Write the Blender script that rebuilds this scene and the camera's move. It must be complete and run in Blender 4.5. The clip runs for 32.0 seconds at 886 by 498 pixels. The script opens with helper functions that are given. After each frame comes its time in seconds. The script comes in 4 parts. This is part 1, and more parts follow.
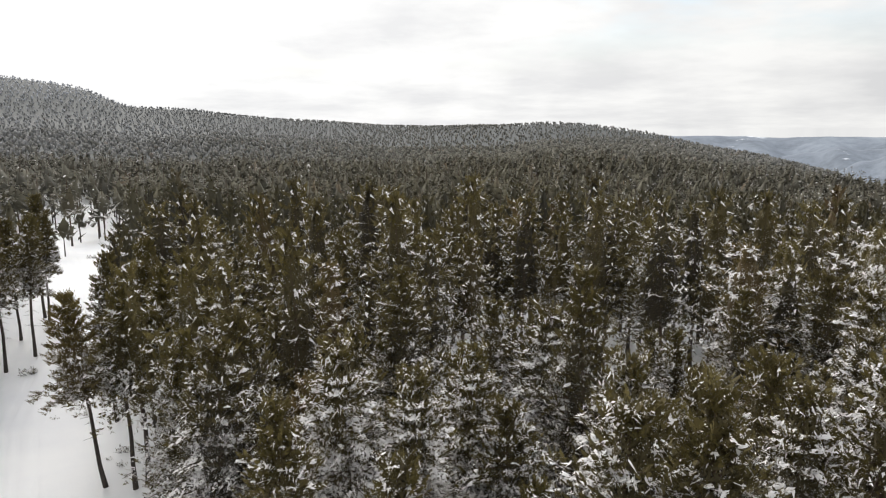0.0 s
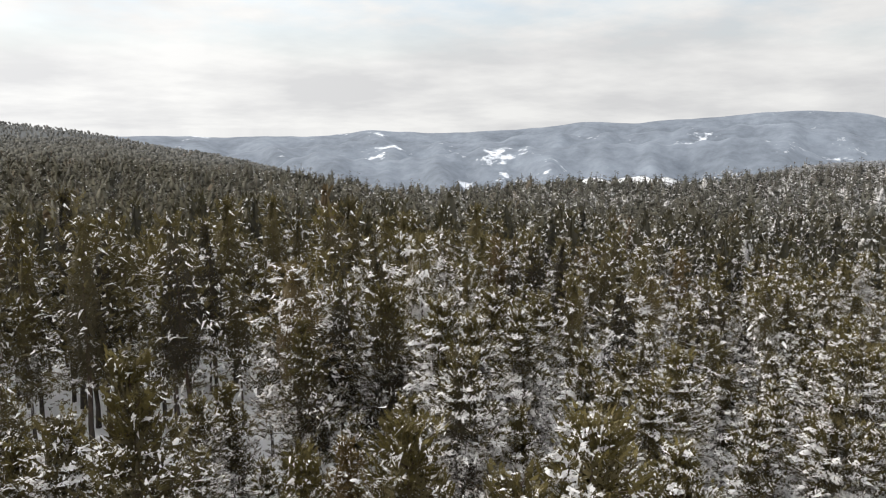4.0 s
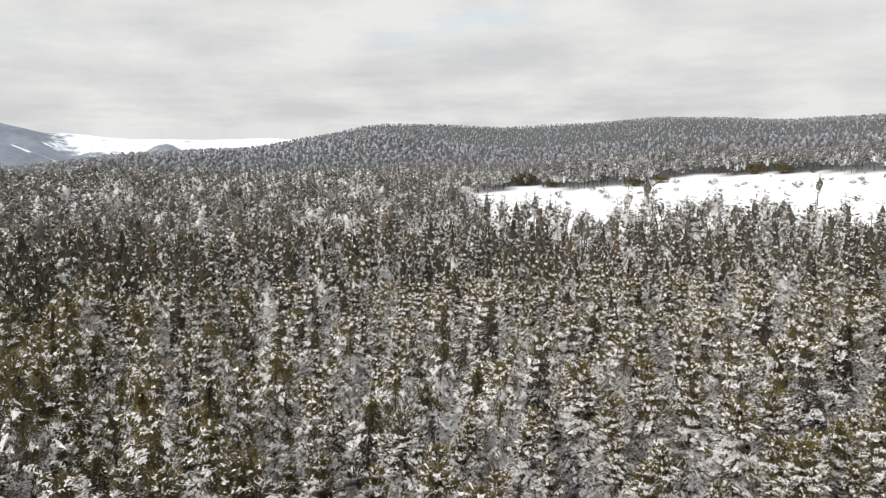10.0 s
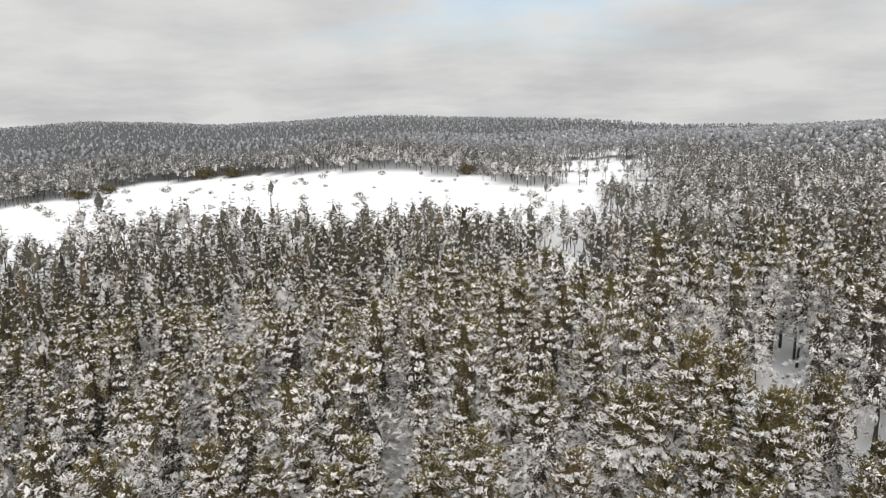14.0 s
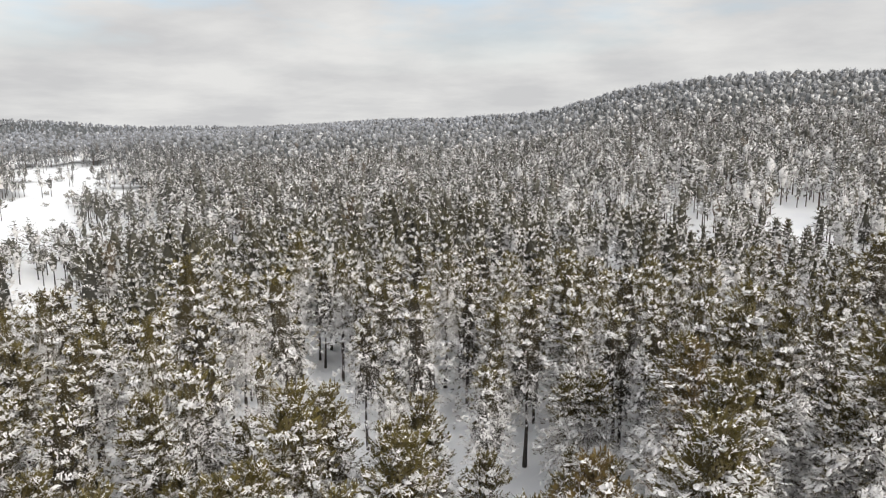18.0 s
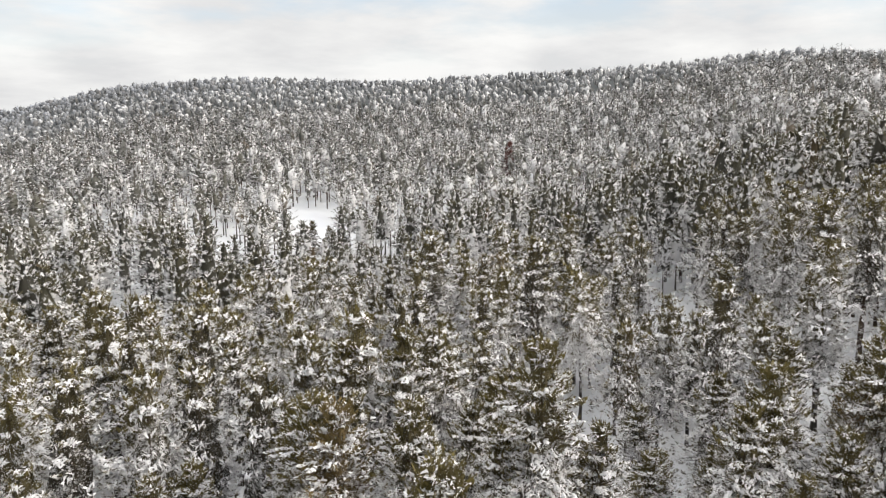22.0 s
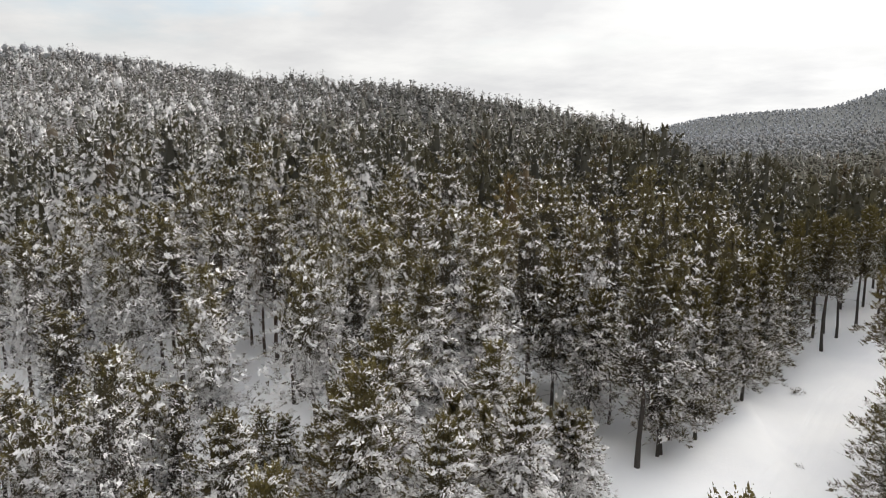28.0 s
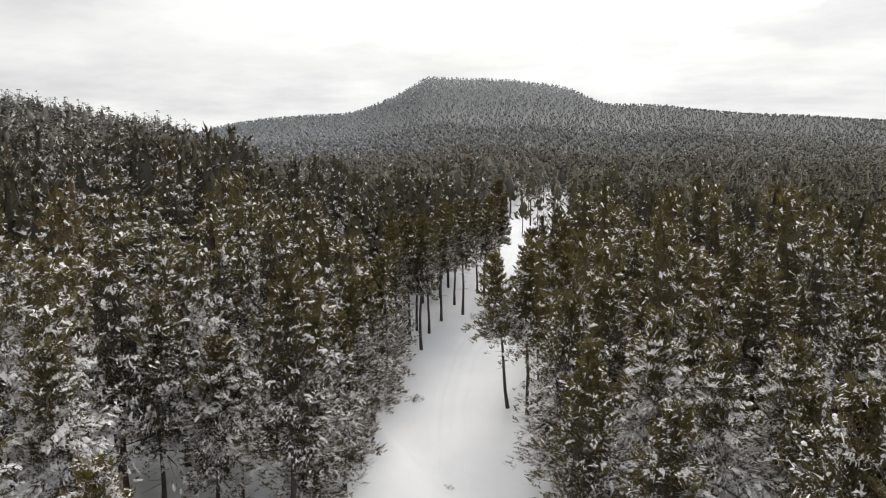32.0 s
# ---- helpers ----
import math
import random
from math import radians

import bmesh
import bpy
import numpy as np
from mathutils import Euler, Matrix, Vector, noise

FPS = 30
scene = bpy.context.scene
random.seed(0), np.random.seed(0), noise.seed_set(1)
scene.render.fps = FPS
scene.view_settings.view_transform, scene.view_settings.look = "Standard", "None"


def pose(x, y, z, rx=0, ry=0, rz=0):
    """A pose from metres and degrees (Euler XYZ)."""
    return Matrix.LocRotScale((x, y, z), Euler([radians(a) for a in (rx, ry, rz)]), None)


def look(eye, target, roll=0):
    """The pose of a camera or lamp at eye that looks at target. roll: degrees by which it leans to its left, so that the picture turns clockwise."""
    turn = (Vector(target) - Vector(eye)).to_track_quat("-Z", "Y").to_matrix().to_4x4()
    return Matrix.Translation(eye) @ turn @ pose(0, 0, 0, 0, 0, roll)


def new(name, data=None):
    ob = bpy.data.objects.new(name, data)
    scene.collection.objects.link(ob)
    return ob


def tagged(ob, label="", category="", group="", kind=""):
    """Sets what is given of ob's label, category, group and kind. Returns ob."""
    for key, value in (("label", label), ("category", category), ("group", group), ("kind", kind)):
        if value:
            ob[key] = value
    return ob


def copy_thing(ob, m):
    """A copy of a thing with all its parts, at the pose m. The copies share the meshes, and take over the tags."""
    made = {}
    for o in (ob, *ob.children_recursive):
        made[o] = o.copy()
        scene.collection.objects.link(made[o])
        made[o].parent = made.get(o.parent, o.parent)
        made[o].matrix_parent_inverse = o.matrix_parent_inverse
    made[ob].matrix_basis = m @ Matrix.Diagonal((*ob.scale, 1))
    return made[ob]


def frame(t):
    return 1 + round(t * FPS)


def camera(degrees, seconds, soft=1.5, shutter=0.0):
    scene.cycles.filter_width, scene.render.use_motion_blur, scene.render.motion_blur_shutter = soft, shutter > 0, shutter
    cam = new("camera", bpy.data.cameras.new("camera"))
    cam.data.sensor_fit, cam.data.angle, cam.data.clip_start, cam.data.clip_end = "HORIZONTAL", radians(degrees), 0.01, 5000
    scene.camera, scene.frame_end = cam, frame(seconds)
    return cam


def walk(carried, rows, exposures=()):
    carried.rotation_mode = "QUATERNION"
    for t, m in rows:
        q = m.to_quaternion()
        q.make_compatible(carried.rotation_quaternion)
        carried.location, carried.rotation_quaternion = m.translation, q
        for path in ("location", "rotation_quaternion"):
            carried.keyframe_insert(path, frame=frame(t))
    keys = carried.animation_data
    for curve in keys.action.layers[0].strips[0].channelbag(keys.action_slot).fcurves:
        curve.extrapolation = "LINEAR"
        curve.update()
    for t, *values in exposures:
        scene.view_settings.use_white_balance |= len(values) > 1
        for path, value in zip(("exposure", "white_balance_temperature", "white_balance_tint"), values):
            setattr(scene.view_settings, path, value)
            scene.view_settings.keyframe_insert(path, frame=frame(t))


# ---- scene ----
cam = camera(64.29, 32.0, soft=1.1)
PATH = [
    (0.0, pose(-0.01, -0.00, 27.97, 80.55, 0, 0.31) @ pose(0, 0, 0, 0, 0, -0.40)),
    (0.5, pose(-0.53, 1.87, 28.03, 80.40, 0, -5.12) @ pose(0, 0, 0, 0, 0, -0.33)),
    (1.0, pose(-0.95, 3.68, 28.04, 80.32, 0, -10.55) @ pose(0, 0, 0, 0, 0, -0.30)),
    (1.5, pose(-1.25, 5.48, 28.00, 80.30, 0, -15.98) @ pose(0, 0, 0, 0, 0, -0.30)),
    (2.0, pose(-1.41, 7.26, 27.97, 80.29, 0, -21.40) @ pose(0, 0, 0, 0, 0, -0.31)),
    (2.5, pose(-1.33, 9.02, 27.95, 80.28, 0, -26.70) @ pose(0, 0, 0, 0, 0, -0.30)),
    (3.0, pose(-0.97, 10.74, 27.92, 80.27, 0, -31.90) @ pose(0, 0, 0, 0, 0, -0.29)),
    (3.5, pose(-0.41, 12.48, 27.88, 80.28, 0, -37.06) @ pose(0, 0, 0, 0, 0, -0.31)),
    (5.5, pose(3.23, 19.05, 27.63, 80.39, 0, -57.87) @ pose(0, 0, 0, 0, 0, -0.22)),
    (6.0, pose(4.43, 20.38, 27.61, 80.42, 0, -63.14) @ pose(0, 0, 0, 0, 0, -0.26)),
    (6.5, pose(5.75, 21.63, 27.58, 80.43, 0, -68.43) @ pose(0, 0, 0, 0, 0, -0.30)),
    (7.0, pose(7.18, 22.75, 27.56, 80.42, 0, -73.74) @ pose(0, 0, 0, 0, 0, -0.35)),
    (7.5, pose(8.68, 23.71, 27.57, 80.40, 0, -79.09) @ pose(0, 0, 0, 0, 0, -0.37)),
    (8.0, pose(10.23, 24.53, 27.59, 80.37, 0, -84.45) @ pose(0, 0, 0, 0, 0, -0.36)),
    (8.5, pose(11.86, 25.21, 27.61, 80.34, 0, -89.82) @ pose(0, 0, 0, 0, 0, -0.32)),
    (9.0, pose(13.54, 25.77, 27.65, 80.31, 0, -95.18) @ pose(0, 0, 0, 0, 0, -0.29)),
    (9.5, pose(15.26, 26.18, 27.71, 80.27, 0, -100.53) @ pose(0, 0, 0, 0, 0, -0.27)),
    (10.0, pose(17.00, 26.44, 27.77, 80.25, 0, -105.87) @ pose(0, 0, 0, 0, 0, -0.29)),
    (10.5, pose(18.77, 26.58, 27.82, 80.25, 0, -111.24) @ pose(0, 0, 0, 0, 0, -0.29)),
    (11.0, pose(20.55, 26.57, 27.86, 80.26, 0, -116.63) @ pose(0, 0, 0, 0, 0, -0.27)),
    (11.5, pose(22.31, 26.40, 27.88, 80.29, 0, -122.01) @ pose(0, 0, 0, 0, 0, -0.25)),
    (12.0, pose(23.98, 26.09, 27.90, 80.32, 0, -127.39) @ pose(0, 0, 0, 0, 0, -0.24)),
    (12.5, pose(25.53, 25.65, 27.92, 80.34, 0, -132.82) @ pose(0, 0, 0, 0, 0, -0.26)),
    (13.0, pose(26.97, 25.10, 27.97, 80.37, 0, -138.30) @ pose(0, 0, 0, 0, 0, -0.29)),
    (13.5, pose(28.34, 24.44, 28.03, 80.39, 0, -143.79) @ pose(0, 0, 0, 0, 0, -0.32)),
    (14.0, pose(29.61, 23.74, 28.11, 80.40, 0, -149.25) @ pose(0, 0, 0, 0, 0, -0.32)),
    (14.5, pose(30.79, 23.07, 28.21, 80.39, 0, -154.63) @ pose(0, 0, 0, 0, 0, -0.33)),
    (16.5, pose(34.53, 20.10, 28.34, 80.40, 0, -175.70) @ pose(0, 0, 0, 0, 0, -0.35)),
    (17.0, pose(35.09, 18.68, 28.39, 80.40, 0, -180.59) @ pose(0, 0, 0, 0, 0, -0.34)),
    (17.5, pose(35.61, 17.10, 28.45, 80.37, 0, -185.50) @ pose(0, 0, 0, 0, 0, -0.33)),
    (18.0, pose(36.08, 15.37, 28.50, 80.33, 0, -190.47) @ pose(0, 0, 0, 0, 0, -0.34)),
    (18.5, pose(36.47, 13.59, 28.53, 80.30, 0, -195.54) @ pose(0, 0, 0, 0, 0, -0.34)),
    (19.0, pose(36.72, 11.79, 28.56, 80.28, 0, -200.63) @ pose(0, 0, 0, 0, 0, -0.32)),
    (19.5, pose(36.76, 9.92, 28.58, 80.26, 0, -205.70) @ pose(0, 0, 0, 0, 0, -0.27)),
    (20.0, pose(36.55, 7.95, 28.55, 80.26, 0, -210.71) @ pose(0, 0, 0, 0, 0, -0.22)),
    (20.5, pose(36.11, 6.01, 28.45, 80.30, 0, -215.65) @ pose(0, 0, 0, 0, 0, -0.21)),
    (21.0, pose(35.53, 4.14, 28.33, 80.36, 0, -220.54) @ pose(0, 0, 0, 0, 0, -0.21)),
    (21.5, pose(34.91, 2.40, 28.25, 80.42, 0, -225.41) @ pose(0, 0, 0, 0, 0, -0.21)),
    (22.0, pose(34.28, 0.84, 28.23, 80.44, 0, -230.29) @ pose(0, 0, 0, 0, 0, -0.24)),
    (22.5, pose(33.62, -0.56, 28.27, 80.43, 0, -235.14) @ pose(0, 0, 0, 0, 0, -0.28)),
    (23.0, pose(32.90, -1.84, 28.33, 80.43, 0, -239.95) @ pose(0, 0, 0, 0, 0, -0.33)),
    (23.5, pose(32.09, -3.00, 28.38, 80.43, 0, -244.71) @ pose(0, 0, 0, 0, 0, -0.37)),
    (24.0, pose(31.13, -4.09, 28.45, 80.39, 0, -249.46) @ pose(0, 0, 0, 0, 0, -0.37)),
    (24.5, pose(30.07, -5.13, 28.53, 80.35, 0, -254.26) @ pose(0, 0, 0, 0, 0, -0.34)),
    (25.0, pose(29.00, -6.05, 28.58, 80.32, 0, -259.04) @ pose(0, 0, 0, 0, 0, -0.34)),
    (25.5, pose(27.92, -6.86, 28.63, 80.32, 0, -263.77) @ pose(0, 0, 0, 0, 0, -0.38)),
    (27.5, pose(22.77, -9.26, 28.72, 80.27, 0, -282.57) @ pose(0, 0, 0, 0, 0, -0.35)),
    (28.0, pose(21.29, -9.51, 28.71, 80.28, 0, -287.18) @ pose(0, 0, 0, 0, 0, -0.32)),
    (28.5, pose(19.74, -9.65, 28.69, 80.30, 0, -291.75) @ pose(0, 0, 0, 0, 0, -0.32)),
    (29.0, pose(18.10, -9.66, 28.66, 80.32, 0, -296.30) @ pose(0, 0, 0, 0, 0, -0.32)),
    (29.5, pose(16.40, -9.49, 28.62, 80.34, 0, -300.83) @ pose(0, 0, 0, 0, 0, -0.30)),
    (30.0, pose(14.69, -9.11, 28.58, 80.35, 0, -305.30) @ pose(0, 0, 0, 0, 0, -0.26)),
    (30.5, pose(12.98, -8.60, 28.54, 80.35, 0, -309.76) @ pose(0, 0, 0, 0, 0, -0.23)),
    (31.0, pose(11.34, -7.98, 28.48, 80.38, 0, -314.24) @ pose(0, 0, 0, 0, 0, -0.23)),
    (31.5, pose(9.78, -7.25, 28.44, 80.40, 0, -318.71) @ pose(0, 0, 0, 0, 0, -0.24)),
    (32.0, pose(8.27, -6.44, 28.44, 80.39, 0, -323.15) @ pose(0, 0, 0, 0, 0, -0.26)),
]
EXPOSURES = [(0.0, 0.16), (3.0, 0.2), (7.0, 0.2), (10.0, 0.12), (13.0, -0.06), (15.0, -0.06), (19.0, 0.14), (23.0, 0.38), (26.0, 0.34), (28.0, 0.16), (32.0, 0.05)]
walk(cam, PATH, EXPOSURES)

# ---- world and sun ----
SUN_AZ, SUN_EL = 335.0, 30.0


def bearing(az, r, z=0.0):
    """A place r metres from the middle of the flight, at a compass bearing."""
    return Vector((math.sin(radians(az)) * r, math.cos(radians(az)) * r, z))


class Nodes:
    """Short hand for node trees."""

    def __init__(self, tree):
        self.tree = tree
        tree.nodes.clear()

    def add(self, kind, inputs=None, **settings):
        n = self.tree.nodes.new(kind)
        if "operation" in settings:
            n.operation = settings["operation"]
        if "use_clamp" in settings:
            n.use_clamp = settings["use_clamp"]
        if "data_type" in settings:
            n.data_type = settings["data_type"]
        if "attribute_name" in settings:
            n.attribute_name = settings["attribute_name"]
        for k, v in (inputs or {}).items():
            if hasattr(v, "is_output"):
                self.tree.links.new(v, n.inputs[k])
            else:
                n.inputs[k].default_value = v
        return n

    def math(self, op, a, b=0.0, clamp=False):
        return self.add("ShaderNodeMath", {0: a, 1: b}, operation=op, use_clamp=clamp).outputs[0]

    def vec(self, op, a, b):
        return self.add("ShaderNodeVectorMath", {0: a, 1: b}, operation=op)

    def noise(self, vector, scale, detail=4.0, rough=0.55):
        return self.add("ShaderNodeTexNoise", {"Vector": vector, "Scale": scale, "Detail": detail, "Roughness": rough}).outputs["Fac"]

    def span(self, value, a, b, c=0.0, d=1.0):
        return self.add("ShaderNodeMapRange", {"Value": value, "From Min": a, "From Max": b, "To Min": c, "To Max": d}).outputs["Result"]

    def mix(self, fac, a, b):
        n = self.add("ShaderNodeMix", data_type="RGBA")
        for s, v in ((n.inputs[0], fac), (n.inputs[6], a), (n.inputs[7], b)):
            if hasattr(v, "is_output"):
                self.tree.links.new(v, s)
            else:
                s.default_value = v
        return n.outputs[2]


world = bpy.data.worlds.new("winter_sky")
scene.world = world
world.use_nodes = True
w = Nodes(world.node_tree)
coord = w.add("ShaderNodeTexCoord").outputs["Generated"]
sep = w.add("ShaderNodeSeparateXYZ", {0: coord})
up = w.math("MAXIMUM", sep.outputs["Z"], 0.0)
flat = w.math("ADD", up, 0.16)
plane = w.add("ShaderNodeCombineXYZ", {"X": w.math("DIVIDE", sep.outputs["X"], flat), "Y": w.math("DIVIDE", sep.outputs["Y"], flat), "Z": 0.0}).outputs[0]
sky = w.add("ShaderNodeTexSky")
sky.sky_type, sky.sun_disc = "NISHITA", False
sky.sun_elevation, sky.sun_rotation = radians(SUN_EL), radians(SUN_AZ)
sky.air_density, sky.dust_density = 1.4, 2.0
blue = w.vec("SCALE", sky.outputs[0], (0, 0, 0))
blue.inputs["Scale"].default_value = 0.15
broad = w.noise(plane, 0.55, 5.0, 0.55)
fine = w.noise(plane, 1.7, 6.0, 0.6)
high = w.span(sep.outputs["Z"], 0.07, 0.2)
hole = w.span(w.math("ADD", broad, w.math("MULTIPLY", fine, 0.45)), 0.60, 0.72, 1.0, 0.0)
cover = w.math("SUBTRACT", 1.0, w.math("MULTIPLY", w.math("MULTIPLY", hole, high), 0.5))
tone = w.span(w.math("ADD", w.math("MULTIPLY", w.noise(plane, 0.9, 4.0, 0.5), 0.6), w.math("MULTIPLY", fine, 0.4)), 0.40, 0.60)
glow = w.vec("DOT_PRODUCT", coord, tuple(bearing(SUN_AZ, math.cos(radians(SUN_EL)), math.sin(radians(SUN_EL))))).outputs["Value"]
glow = w.math("POWER", w.math("MAXIMUM", glow, 0.0), 2.4)
cloud = w.mix(tone, (0.615, 0.616, 0.622, 1), (0.785, 0.782, 0.77, 1))
bright = w.math("ADD", w.math("ADD", w.math("MULTIPLY", glow, 0.44), 0.95), w.math("MULTIPLY", w.math("MULTIPLY", up, up), 0.8))
cloud = w.vec("SCALE", cloud, (0, 0, 0))
w.tree.links.new(bright, cloud.inputs["Scale"])
clear = w.vec("MULTIPLY", blue.outputs[0], (0.84, 1.0, 1.25)).outputs[0]
skycol = w.mix(cover, clear, cloud.outputs[0])
back = w.add("ShaderNodeBackground", {"Color": skycol, "Strength": 1.0})
w.add("ShaderNodeOutputWorld", {"Surface": back.outputs[0]})

sun = new("sun", bpy.data.lights.new("sun", "SUN"))
sun.data.energy, sun.data.angle, sun.data.color = 1.8, radians(30), (1.0, 0.94, 0.85)
sun.matrix_world = look(bearing(SUN_AZ, 100 * math.cos(radians(SUN_EL)), 100 * math.sin(radians(SUN_EL))), (0, 0, 0))


# ---- materials ----
def material(name):
    m = bpy.data.materials.new(name)
    m.use_nodes = True
    n = Nodes(m.node_tree)
    pos = n.add("ShaderNodeNewGeometry").outputs["Position"]
    return m, n, pos


def finish(n, color, rough, bump=None, strength=0.3, distance=0.1, **more):
    inputs = {"Base Color": color, "Roughness": rough, **more}
    if bump is not None:
        inputs["Normal"] = n.add("ShaderNodeBump", {"Height": bump, "Strength": strength, "Distance": distance}).outputs[0]
    b = n.add("ShaderNodeBsdfPrincipled", inputs)
    n.add("ShaderNodeOutputMaterial", {"Surface": b.outputs[0]})


def snow_material():
    m, n, pos = material("snow")
    drift, grain = n.noise(pos, 0.12, 5.0), n.noise(pos, 3.0, 6.0, 0.65)
    col = n.mix(n.span(drift, 0.35, 0.65), (0.86, 0.865, 0.88, 1), (0.92, 0.92, 0.92, 1))
    wood = n.add("ShaderNodeAttribute", attribute_name="wood").outputs["Fac"]
    frost = n.add("ShaderNodeAttribute", attribute_name="frost").outputs["Fac"]
    speck = n.math("ADD", n.math("MULTIPLY", n.noise(pos, 0.22, 6.0, 0.75), 0.7), n.math("MULTIPLY", n.noise(pos, 0.03, 4.0), 0.3))
    white = n.span(n.math("ADD", speck, n.math("MULTIPLY", frost, 0.22)), 0.55, 0.74)
    brush = n.mix(white, (0.08, 0.085, 0.085, 1), (0.33, 0.345, 0.37, 1))
    col = n.mix(wood, col, brush)
    finish(n, col, 0.85, n.math("ADD", grain, n.math("MULTIPLY", drift, 2.0)), 0.25, 0.12)
    return m


def ragged(n, color, rough, pos, scale, low, bump):
    """A clump of needles or snow crystals: the sheet is broken up into fine tufts with gaps between them."""
    normal = n.add("ShaderNodeBump", {"Height": n.noise(pos, 16.0, 2.0), "Strength": bump, "Distance": 0.04}).outputs[0]
    b = n.add("ShaderNodeBsdfPrincipled", {"Base Color": color, "Roughness": rough, "Normal": normal})
    gap = n.math("GREATER_THAN", n.noise(pos, scale, 1.0), low)
    clear = n.add("ShaderNodeBsdfTransparent")
    mix = n.add("ShaderNodeMixShader", {0: gap})
    n.tree.links.new(clear.outputs[0], mix.inputs[1])
    n.tree.links.new(b.outputs[0], mix.inputs[2])
    n.add("ShaderNodeOutputMaterial", {"Surface": mix.outputs[0]})


def needle_material(name, a, b, dead, close):
    m, n, pos = material(name)
    isle = n.add("ShaderNodeNewGeometry").outputs["Random Per Island"]
    tint = n.add("ShaderNodeAttribute", attribute_name="tint").outputs["Fac"]
    own = n.add("ShaderNodeObjectInfo").outputs["Random"]
    tint = n.math("FRACT", n.math("ADD", tint, own))
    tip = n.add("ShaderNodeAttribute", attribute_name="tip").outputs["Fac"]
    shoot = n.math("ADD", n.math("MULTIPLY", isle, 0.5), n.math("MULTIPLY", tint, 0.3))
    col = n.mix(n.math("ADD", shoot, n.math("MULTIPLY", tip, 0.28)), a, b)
    col = n.mix(n.span(tint, 0.95, 1.0, 0.0, 0.4), col, dead)
    # Blue-grey mixed into the needles: frost up high, distance haze painted elsewhere.
    haze_rime = n.add("ShaderNodeAttribute", attribute_name="haze_rime").outputs["Fac"]
    col = n.mix(n.math("MULTIPLY", haze_rime, n.span(isle, 0.0, 1.0, 0.35, 1.0)), col, (0.385, 0.4, 0.44, 1))
    dust = n.add("ShaderNodeAttribute", attribute_name="dust").outputs["Fac"]
    speck = n.noise(pos, 5.5 if close else 2.3, 3.0, 0.7)
    patch = n.noise(pos, 1.0, 2.0, 0.6)
    fleck = n.math("ADD", n.math("ADD", n.math("MULTIPLY", speck, 0.3), n.math("MULTIPLY", patch, 0.44)), n.math("MULTIPLY", isle, 0.12))
    face = n.add("ShaderNodeSeparateXYZ", {0: n.add("ShaderNodeNewGeometry").outputs["Normal"]}).outputs["Z"]
    fleck = n.math("ADD", fleck, n.math("MULTIPLY", n.math("ABSOLUTE", face), 0.06))
    col = n.mix(n.span(n.math("ADD", fleck, n.math("SUBTRACT", n.math("MULTIPLY", dust, 0.3), n.math("MULTIPLY", tip, 0.125))), 0.55, 0.61, 0.0, 0.92), col, (0.79, 0.768, 0.755, 1))
    if close:
        ragged(n, col, 0.75, pos, 10.0, 0.47, 0.4)
    else:
        finish(n, col, 0.8)
    return m


def load_material():
    m, n, pos = material("snow_load")
    isle = n.add("ShaderNodeNewGeometry").outputs["Random Per Island"]
    col = n.mix(isle, (0.71, 0.69, 0.68, 1), (0.93, 0.908, 0.893, 1))
    ragged(n, col, 0.8, pos, 8.0, 0.42, 0.6)
    return m


def bark_material():
    m, n, pos = material("pine_bark")
    z = n.add("ShaderNodeSeparateXYZ", {0: n.add("ShaderNodeTexCoord").outputs["Object"]}).outputs["Z"]
    stretched = n.vec("MULTIPLY", pos, (9.0, 9.0, 1.6)).outputs[0]
    plate = n.noise(stretched, 1.0, 5.0, 0.65)
    low = n.mix(plate, (0.022, 0.018, 0.016, 1), (0.085, 0.07, 0.06, 1))
    high = n.mix(plate, (0.05, 0.033, 0.024, 1), (0.14, 0.085, 0.055, 1))
    col = n.mix(n.span(z, 4.0, 9.5, 0.0, 0.8), low, high)
    finish(n, col, 0.9, plate, 0.7, 0.05)
    return m


def hill_material():
    m, n, pos = material("far_hills")
    wide = n.noise(pos, 0.0016, 6.0, 0.6)
    spot = n.noise(pos, 0.006, 5.0, 0.65)
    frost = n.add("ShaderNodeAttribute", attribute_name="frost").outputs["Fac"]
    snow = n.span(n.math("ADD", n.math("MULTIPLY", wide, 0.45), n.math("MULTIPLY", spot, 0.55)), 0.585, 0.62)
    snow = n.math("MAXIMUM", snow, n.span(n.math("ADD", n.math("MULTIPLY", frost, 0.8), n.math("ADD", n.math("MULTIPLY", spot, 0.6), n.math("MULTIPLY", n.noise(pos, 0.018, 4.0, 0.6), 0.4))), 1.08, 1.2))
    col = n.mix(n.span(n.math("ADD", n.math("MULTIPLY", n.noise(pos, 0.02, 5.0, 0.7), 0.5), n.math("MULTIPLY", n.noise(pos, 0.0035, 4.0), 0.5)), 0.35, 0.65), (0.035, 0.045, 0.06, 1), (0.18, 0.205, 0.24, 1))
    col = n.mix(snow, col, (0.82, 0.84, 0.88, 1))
    # The faint bluish emission stands in for haze in front of the hills.
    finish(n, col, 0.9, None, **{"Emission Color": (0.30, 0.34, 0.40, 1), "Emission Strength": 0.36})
    return m


SNOW = snow_material()
GREENS = (0.03, 0.0225, 0.011, 1), (0.178, 0.14, 0.036, 1), (0.19, 0.105, 0.045, 1)
NEEDLES = needle_material("pine_needles", *GREENS, True)
